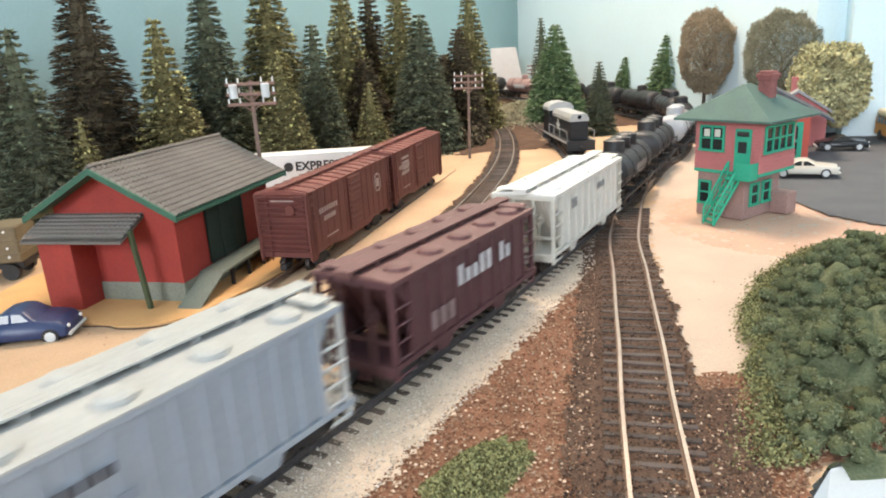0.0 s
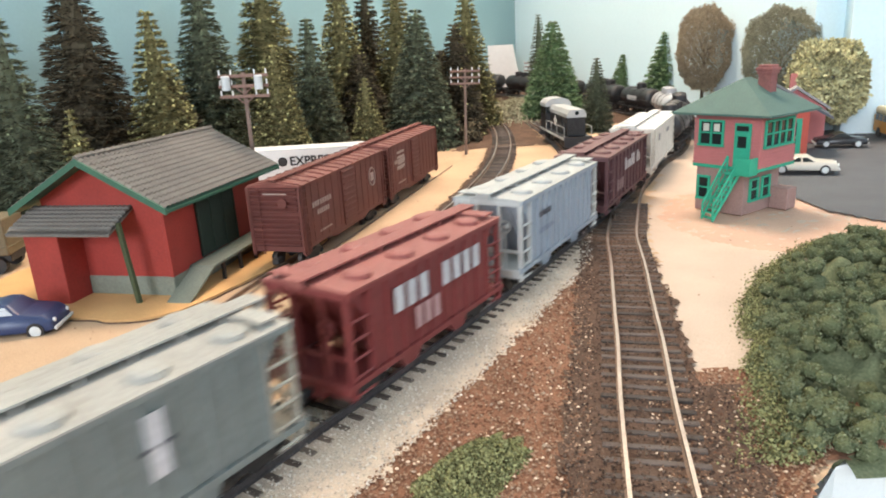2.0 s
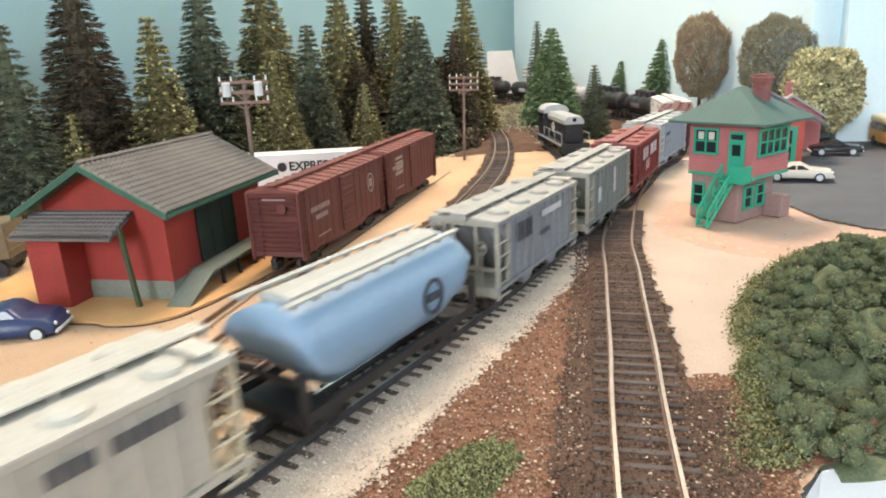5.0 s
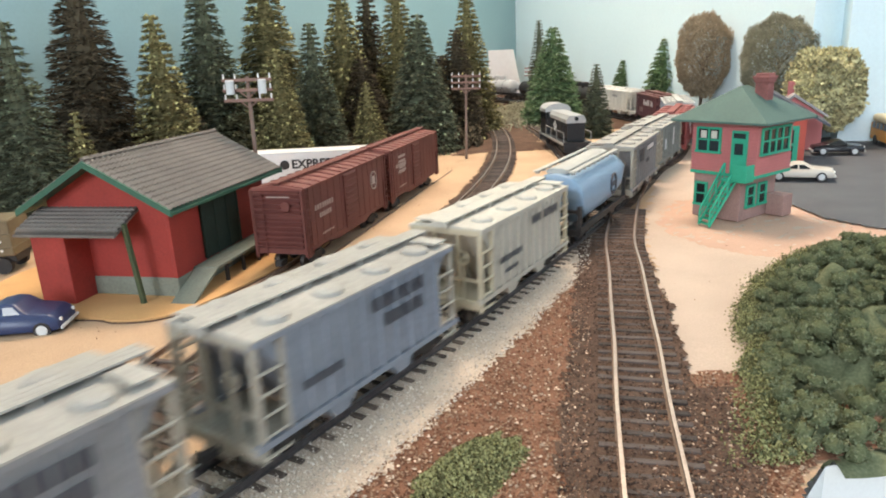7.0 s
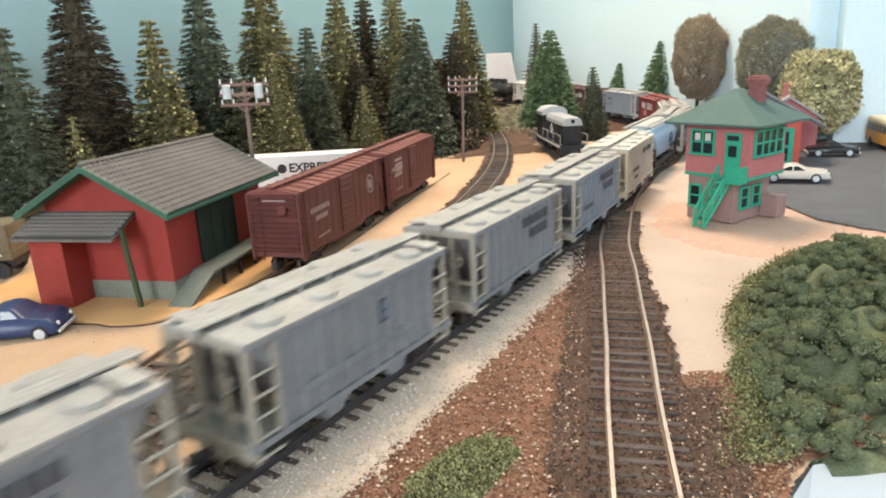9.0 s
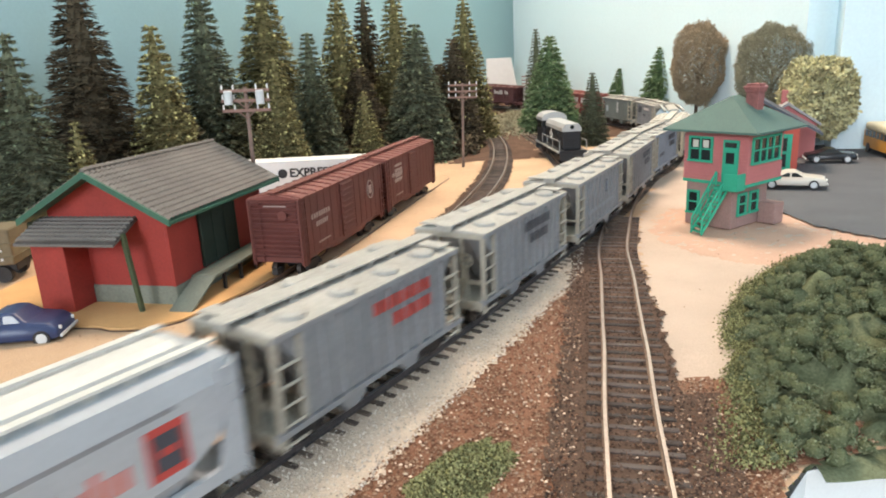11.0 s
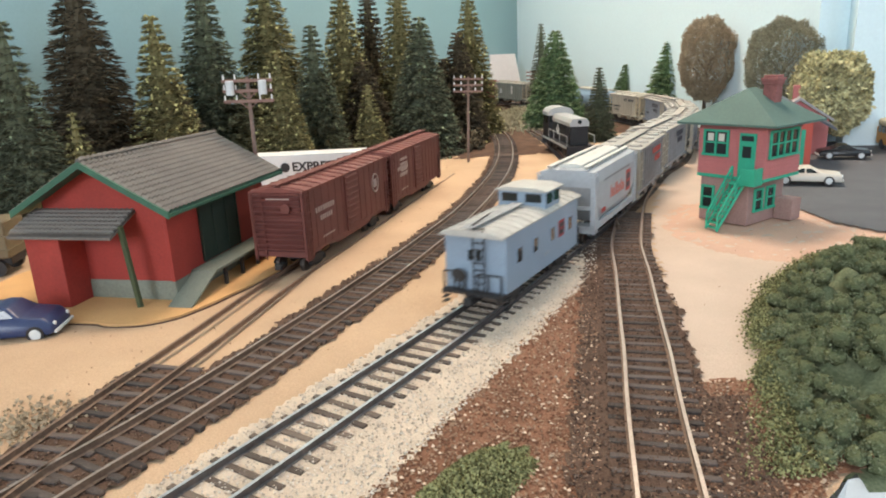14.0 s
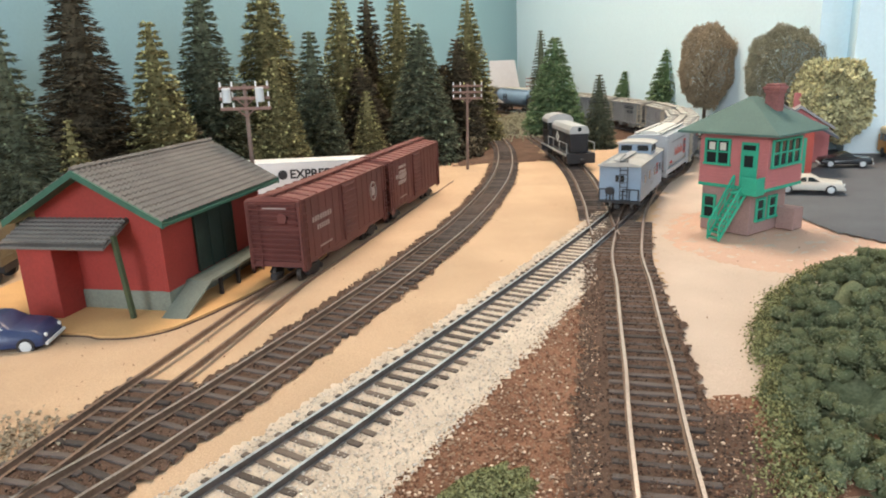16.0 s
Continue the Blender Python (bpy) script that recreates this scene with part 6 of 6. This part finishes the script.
def pine(x, y, foot, top, half, needles, fleck, flecks, label, seed, tiers=26, count=21000, droop=0.35):
    """A bottle-brush pine: whorls of drooping boughs, each a flat spray of bristles, round a thin trunk."""
    rng = np.random.default_rng(seed)
    tiers = int(tiers * 1.25)
    th = thing("pine_tree", pose(x, y, foot, rng.uniform(-1.5, 1.5), rng.uniform(-1.5, 1.5), rng.uniform(0, 360)), label, "tree", "bottle-brush pines")
    H = top - foot
    bm = B()
    rod(bm, (0, 0, 0), (0, 0, H * 950), max(1.2, H * 14), 8, 0.4)
    part("trunk", bm, TRUNK, th)
    lo = 0.05
    reach = lambda v: half * (1.13 * (1 - v) ** 0.84 + 0.05)
    bough_u, bough_a = [], []
    for j in range(tiers):
        v = (j + rng.uniform(-0.18, 0.18)) / tiers
        n = int(9 + 18 * (1 - j / tiers))
        bough_u.extend([max(0, v)] * n)
        bough_a.extend(2 * math.pi * (np.arange(n) + rng.uniform(-0.3, 0.3, n)) / n + rng.uniform(0, 6))
    bough_u, bough_a = np.array(bough_u), np.array(bough_a)
    bough_r = reach(bough_u) * rng.uniform(0.90, 1.04, len(bough_u))
    bough_t = -droop * rng.uniform(0.15, 0.75, len(bough_u)) + 0.7 * np.maximum(0, bough_u - 0.75)
    # more bristles on the long boughs
    k = rng.choice(len(bough_u), count, p=(bough_r + 0.25 * half) / (bough_r + 0.25 * half).sum())
    f = rng.uniform(0.08, 1, count) ** 0.6
    a0, r0, t0 = bough_a[k], bough_r[k], bough_t[k]
    out = r0 * f * 0.92
    z = H * (lo + (1 - lo) * bough_u[k]) + out * t0
    pts = np.stack([np.cos(a0) * out, np.sin(a0) * out, z + rng.normal(0, 0.012 * half, count)], 1)
    fan = rng.choice((-1, 1), count) * rng.uniform(0.15, 1.05, count)
    dr = np.stack([np.cos(a0 + fan), np.sin(a0 + fan), t0 + rng.normal(0, 0.20, count)], 1)
    ln = (0.11 * half + 0.26 * r0 * (1.12 - f)) * rng.uniform(0.7, 1.2, count)
    v, fc = bristles(pts, dr, ln, np.maximum(half * 0.021, 0.00055) * rng.uniform(0.6, 1.4, count), rng)
    # a ragged dense heart that keeps the sky from showing through
    cv, cf = [], []
    rings, seg = 20, 14
    for i in range(rings):
        for q in range(seg):
            uu = i / rings
            rr = reach(uu) * 0.36 * (1 + 0.22 * math.sin(q * 2.4 + i * 1.7 + seed) + (0.14 if i % 2 else -0.14))
            cv.append((rr * math.cos(2 * math.pi * q / seg), rr * math.sin(2 * math.pi * q / seg), H * (lo + (1 - lo) * uu)))
    cv.append((0, 0, H * 0.985))
    for i in range(rings - 1):
        for q in range(seg):
            cf.append((i * seg + q, i * seg + (q + 1) % seg, (i + 1) * seg + (q + 1) % seg, (i + 1) * seg + q))
    for q in range(seg):
        cf.append(((rings - 1) * seg + q, (rings - 1) * seg + (q + 1) % seg, rings * seg))
    n0 = len(v)
    v = np.concatenate([v, np.array(cv)])
    crown = raw("crown", v, fc + [tuple(q + n0 for q in g) for g in cf], needles, th, "layered needles")
    if flecks:
        b = rng.choice(len(bough_u), flecks)
        o = bough_r[b] * rng.uniform(0.80, 1.0, flecks)
        q = np.stack([np.cos(bough_a[b]) * o, np.sin(bough_a[b]) * o, H * (lo + (1 - lo) * bough_u[b]) + o * bough_t[b] + 0.02 * half], 1) + rng.normal(0, 0.02 * half, (flecks, 3))
        v, f = bits(q, np.maximum(half * 0.030, 0.0008) * rng.uniform(0.5, 1.3, flecks), rng)
        tagged(raw("flock", v, f, fleck, crown, "pale flock on the branch tips"), kind="stuff")


def leafy(x, y, foot, z0, z1, half, leaves, label, seed, count=34000, square=2.2, size=0.0013):
    rng = np.random.default_rng(seed)
    th = thing("leafy_tree", pose(x, y, foot), label, "tree", "leafy trees")
    zc, hz = (z0 + z1) / 2 - foot, (z1 - z0) / 2
    bm = B()
    rod(bm, (0, 0, 0), (0, 0, zc * 1000), 3.2, 8, 1.6)
    for k in range(7):
        a = k * 2.4
        rod(bm, (0, 0, (zc - hz * 0.8 + 0.12 * hz * k) * 1000), (math.cos(a) * half * 620, math.sin(a) * half * 620, (zc + hz * (-0.3 + 0.13 * k)) * 1000), 1.3, 6, 0.5)
    part("trunk", bm, TRUNK, th, "bare trunk and limbs")
    d = rng.normal(size=(count, 3))
    d /= np.linalg.norm(d, axis=1, keepdims=True)
    lump = np.array([0.5 * noise.noise((q[0] * 2.2 + seed, q[1] * 2.2, q[2] * 2.2)) + 0.35 * noise.noise((q[0] * 6 + seed, q[1] * 6, q[2] * 6)) for q in d])
    r = (1 + 0.30 * lump) * rng.uniform(0.70, 1.0, count) ** 0.4 * 1.12
    k = (np.abs(d[:, 0]) ** square + np.abs(d[:, 1]) ** square + np.abs(d[:, 2]) ** square) ** (-1 / square)
    p = d * (r * k)[:, None] * (half, half, hz) + (0, 0, zc)
    v, f = blades(p, d + rng.normal(0, 0.8, (count, 3)), size * rng.uniform(0.6, 1.5, count), size * 0.75 * rng.uniform(0.6, 1.3, count), rng)
    crown = raw("crown", v, f, leaves, th, "clumped foliage")
    v2, f2 = bits(p[: count // 3] * 0.985, size * 0.7, rng)
    raw("foliage_core", v2, f2, leaves, crown)


PINES = (  # x, y, top, half width, needles, fleck, number, tiers
    (-0.312, 0.500, 0.158, 0.036, N_BLUE, FLECKG, 300, 24), (-0.318, 0.620, 0.212, 0.056, N_DARK, FLECK, 0, 30), (-0.2760, 0.512, 0.090, 0.020, N_OLIV, FLECK, 260, 16),
    (-0.250, 0.620, 0.165, 0.040, N_OLIV, FLECK, 800, 26), (-0.252, 0.760, 0.216, 0.050, N_BLUE, FLECKG, 300, 30), (-0.203, 0.850, 0.234, 0.060, N_OLIV, FLECK, 400, 30),
    (-0.164, 0.700, 0.133, 0.035, N_OLIV, FLECK, 500, 22), (-0.142, 0.800, 0.163, 0.038, N_BLUE, FLECKG, 300, 26), (-0.125, 0.950, 0.213, 0.052, N_OLIV, FLECK, 420, 30),
    (-0.097, 1.050, 0.230, 0.045, N_DARK, FLECK, 60, 30), (-0.083, 0.820, 0.092, 0.026, N_OLIV, FLECK, 420, 16), (-0.048, 1.000, 0.225, 0.050, N_OLIV, FLECK, 300, 30),
    (-0.022, 0.900, 0.170, 0.052, N_BLUE, FLECKG, 260, 28), (0.030, 1.000, 0.155, 0.045, N_DARK, FLECK, 60, 26), (0.058, 1.100, 0.218, 0.046, N_OLIV, FLECK, 420, 30),
    (0.190, 1.235, 0.172, 0.027, N_BLUE, FLECKG, 80, 26), (0.197, 1.140, 0.155, 0.052, N_GREEN, FLECKG, 420, 24), (0.2245, 0.940, 0.098, 0.024, N_BLUE, FLECKG, 0, 20),
    (0.360, 1.300, 0.096, 0.036, N_GREEN, FLECKG, 120, 16), (0.392, 1.150, 0.131, 0.050, N_GREEN, FLECKG, 240, 20),
    (-0.360, 0.560, 0.10, 0.045, N_BLUE, FLECKG, 120, 20), (-0.395, 0.610, 0.15, 0.05, N_DARK, FLECK, 0, 24), (-0.19, 0.86, 0.12, 0.05, N_DARK, FLECK, 40, 22), (-0.275, 0.70, 0.11, 0.05, N_DARK, FLECK, 40, 22),
    (-0.10, 0.93, 0.12, 0.05, N_DARK, FLECK, 40, 22), (0.01, 1.07, 0.12, 0.045, N_DARK, FLECK, 40, 22))
NAMES = {N_BLUE: "blue-green bottle-brush pine", N_DARK: "dark brownish-green bottle-brush pine", N_OLIV: "olive bottle-brush pine flecked with yellow flock", N_GREEN: "green bottle-brush pine with pale tips"}
for i, (x, y, top, half, nd, fl, nf, tiers) in enumerate(PINES):
    pine(x, y, land(x, y) - 0.001, top, half, nd, fl, nf, ("tall " if top > 0.2 else "small " if top < 0.12 else "") + NAMES[nd] + " before the backdrop", 11 + i, tiers)
leafy(0.388, 0.985, -0.004, 0.048, 0.150, 0.033, L_BRN, "olive-brown leafy tree with a bare trunk by the backdrop", 5)
leafy(0.426, 0.840, -0.004, 0.048, 0.140, 0.0385, L_GRN, "dull green rounded leafy tree by the backdrop", 6)
leafy(0.441, 0.762, -0.004, 0.022, 0.098, 0.0315, L_YEL, "yellow-green round bushy tree beside the parking lot", 7, 9000, 3.0, 0.0042)


def scrub(name, pts_fn, count, leaves, size, label, seed):
    rng = np.random.default_rng(seed)
    p = np.array([pts_fn(rng) for _ in range(count)])
    d = rng.normal(size=(count, 3)) + (0, 0, 0.6)
    v, f = bits(p, size * rng.uniform(0.6, 1.3, count), rng)
    return tagged(raw(name, v, f, leaves), label, "bush", kind="stuff")


def bush_left(y):
    return 0.092 + 0.36 * (y - 0.154) + 0.25 * max(0, y - 0.263) + 0.5 * max(0, y - 0.315) + 0.004 * noise.noise((y * 45, 3, 1))


def mound_z(x, y):
    """Height of the clump foliage over the right-hand corner."""
    left = bush_left(y)
    d = min(x - left, (0.362 - y + 0.04 * max(0, x - 0.2)) * 0.8, (y - (0.152 if x > 0.114 else edge_y(x))) * 1.2)
    if d < 0:
        return -1
    up = 0.019 * min(1, d / 0.036) ** 0.85
    return up * max(0.12, 0.70 + 0.75 * noise.noise((x * 34, y * 34, 0)) + 0.55 * noise.noise((x * 85, y * 85, 4)))


def bush():
    step = 0.003
    verts, faces, ids = [], [], {}
    for i in range(110):
        for j in range(75):
            x, y = 0.10 + i * step, 0.145 + j * step
            z = mound_z(x, y)
            if z < 0:
                continue
            ids[(i, j)] = len(verts)
            verts.append((x, y, land(x, max(y, edge_y(x))) + z - 0.0045))
    for (i, j) in ids:
        q = [(i, j), (i + 1, j), (i + 1, j + 1), (i, j + 1)]
        if all(k in ids for k in q):
            faces.append([ids[k] for k in q])
    ob = raw("shrubbery", verts, faces, L_BUSH, smooth=True)
    tagged(ob, "dense grey-green clump foliage on the corner of the bench", "bush", kind="stuff")

    # puffs of foam foliage, each a small ball of crumbs, heaped on the mound with gaps between
    rng0 = np.random.default_rng(30)
    puffs = []
    while len(puffs) < 1250:
        x, y = rng0.uniform(0.09, 0.34), 0.158 + 0.215 * rng0.uniform() ** 1.1
        z = mound_z(x, y)
        if z > 0 and (x < 0.27 or rng0.uniform() < 0.5):
            rim = min(1, (x - bush_left(y)) / 0.02)
            r = rng0.uniform(0.0014, 0.0046) * (0.6 + 0.4 * rim)
            puffs.append((x, y, land(x, max(y, edge_y(x))) + z + r * rng0.uniform(-0.6, 1.2) * rim, r))

    bm = bmesh.new()
    bmesh.ops.create_icosphere(bm, subdivisions=2, radius=1.0)
    ball = np.array([v.co[:] for v in bm.verts])
    tris = np.array([[v.index for v in f.verts] for f in bm.faces])
    bm.free()
    pv, pf = [], []
    for x, y, z, r in puffs:
        k = np.array([0.86 + 0.55 * noise.noise((q[0] * 2.6 + x * 900, q[1] * 2.6 + y * 900, q[2] * 2.6)) + 0.45 * noise.noise((q[0] * 6 + x * 900, q[1] * 6, q[2] * 6)) for q in ball])
        pf.extend((tris + len(pv) * len(ball)).tolist())
        pv.append(ball * k[:, None] * r * (1, 1, 0.9) + (x, y, z))
    tagged(raw("foam_clumps", np.concatenate(pv), pf, L_FOAM, smooth=True), "soft grey-green foam clumps of the shrubbery", "bush", kind="stuff")

    def one(rng):
        x, y, z, r = puffs[int(rng.integers(len(puffs)))]
        d = rng.normal(size=3)
        d /= np.linalg.norm(d)
        lump = 1 + 0.45 * noise.noise((d[0] * 2.6 + x * 900, d[1] * 2.6 + y * 900, d[2] * 2.6))
        k = r * lump * rng.uniform(0.80, 1.12)
        return (x + d[0] * k, y + d[1] * k, z + (d[2] if d[2] > 0 else d[2] * 0.5) * k * 0.9)
    scrub("clump_foliage", one, 100000, L_BUSH, 0.00040, "dense grey-green clump foliage on the corner of the bench", 31)

    def lip(rng):
        while True:
            y = 0.155 + 0.2 * rng.uniform()
            x = bush_left(y) + rng.normal(0.004, 0.0035 + 0.06 * max(0, 0.215 - y))
            if y > edge_y(x) + 0.004:
                return (x, y, land(x, y) + 0.001 + abs(rng.normal(0, 0.002)))
    scrub("turf_edge", lip, 11000, L_GRASS, 0.00045, "light green turf along the edge of the shrubbery", 32)

    def tuft(rng):
        while True:
            a, r = rng.uniform(0, 6.28), rng.uniform() ** 0.5
            q = r * (1 + 0.35 * noise.noise((math.cos(a) * 2.5, math.sin(a) * 2.5, 8)))
            x, y = 0.0045 + 0.0135 * q * math.cos(a), 0.157 + 0.025 * q * math.sin(a)
            return (x + 0.55 * (y - 0.157), y, land(x, y) + 0.0006 + 0.006 * (1 - r * r) * rng.uniform(0.3, 1.0))
    scrub("turf_tuft", tuft, 9000, L_GRASS, 0.00048, "mossy green turf tuft on the rust gravel", 33)

    def far_scrub(rng):
        x, y = rng.normal(0.13, 0.035), rng.normal(1.22, 0.05)
        return (x, y, land(x, y) + 0.001 + abs(rng.normal(0, 0.004)))
    scrub("bank_scrub", far_scrub, 5000, L_GRN, 0.0018, "dull scrub on the far bank", 34)

    def under(rng):
        x = rng.uniform(-0.36, 0.06)
        y = 0.80 + x * 0.55 + rng.uniform(-0.05, 0.10) + 0.12
        return (x, y, land(x, y) + abs(rng.normal(0, 0.010)))
    scrub("underbrush", under, 9000, N_DARK, 0.0028, "dark underbrush at the foot of the pines", 35)

    def weeds(rng):
        x, y = rng.normal(-0.150, 0.010), rng.normal(0.205, 0.010)
        return (x, y, land(x, y) + 0.0005 + abs(rng.normal(0, 0.0008)))
    scrub("dry_weeds", weeds, 420, L_BRN, 0.0008, "dry brown weeds beside the spur", 36)


bush()

# ---- loose gravel ----
stones("rust_gravel", ST_RUST, rust_in, 10000, -0.10, 0.16, 0.135, 0.46, 0.0003, 0.0008, "rust-brown loose gravel", 0.001)
stones("pale_chips", ST_LIGHT, rust_in, 900, -0.10, 0.16, 0.135, 0.46, 0.0003, 0.0009, "pale stone chips in the rust gravel", 0.0012)
stones("cream_gravel", ST_CREAM, cream_in, 8500, -0.16, 0.20, 0.12, 0.53, 0.0003, 0.0007, "cream ballast grains of the main line", 0.0014)
stones("dark_gravel", ST_DARK, branch_in, 7000, 0.0, 0.17, 0.12, 0.47, 0.0003, 0.0008, "dark brown ballast grains of the branch", 0.0015)
stones("siding_gravel", ST_DARK, siding_in, 6000, -0.16, 0.11, 0.13, 0.80, 0.0003, 0.0008, "dark brown ballast grains of the siding", 0.0013)


stones("sand_grit", ST_RUST, lambda x, y: siding_in(x + 0.012, y) or pale_in(x, y) or dist_line(MAIN, x, y) < -0.02, 420, -0.20, 0.30, 0.17, 0.80, 0.0002, 0.0006, "dark specks of grit strewn on the sand", 0.0003)


# ---- the train's run: where the front of the third car stands on the line, time by time ----
FRONT = ((0, -1.260), (1, -1.1377), (2, -1.0124), (3, -0.8870), (4, -0.7654), (6.5, -0.4771), (7.5, -0.3545), (8, -0.2893), (8.5, -0.2255), (9, -0.161), (11.5, 0.1704), (12.5, 0.2964), (14, 0.4809), (15, 0.606), (16, 0.730))
GAP = 0.1275
CENTRE = [-0.293, -0.1690] + [GAP * k - 0.0518 for k in range(10)] + [GAP * 10 + 0.010 - 0.057, GAP * 11 + 0.026 - 0.059, GAP * 12 + 0.056 - 0.065]
CENTRE += [CENTRE[-1] + 0.137 + 0.128 * k for k in range(12)]


def motions():
    knots = np.array(FRONT)
    for i, car in enumerate(CARS):
        rows = []
        half = 0.036 if i == 0 else 0.040
        for k in range(33):
            t = k * 0.5
            s = START + float(np.interp(t, knots[:, 0], knots[:, 1])) + CENTRE[i]
            a, b = MAIN.at(s - half), MAIN.at(s + half)
            d = (b - a).normalized()
            side = Vector((0, 0, 1)).cross(d).normalized()
            up = d.cross(side)
            m = Matrix((d, side, up)).transposed().to_4x4()
            m.translation = (a + b) / 2
            rows.append((t, m))
        walk(car, rows)


motions()
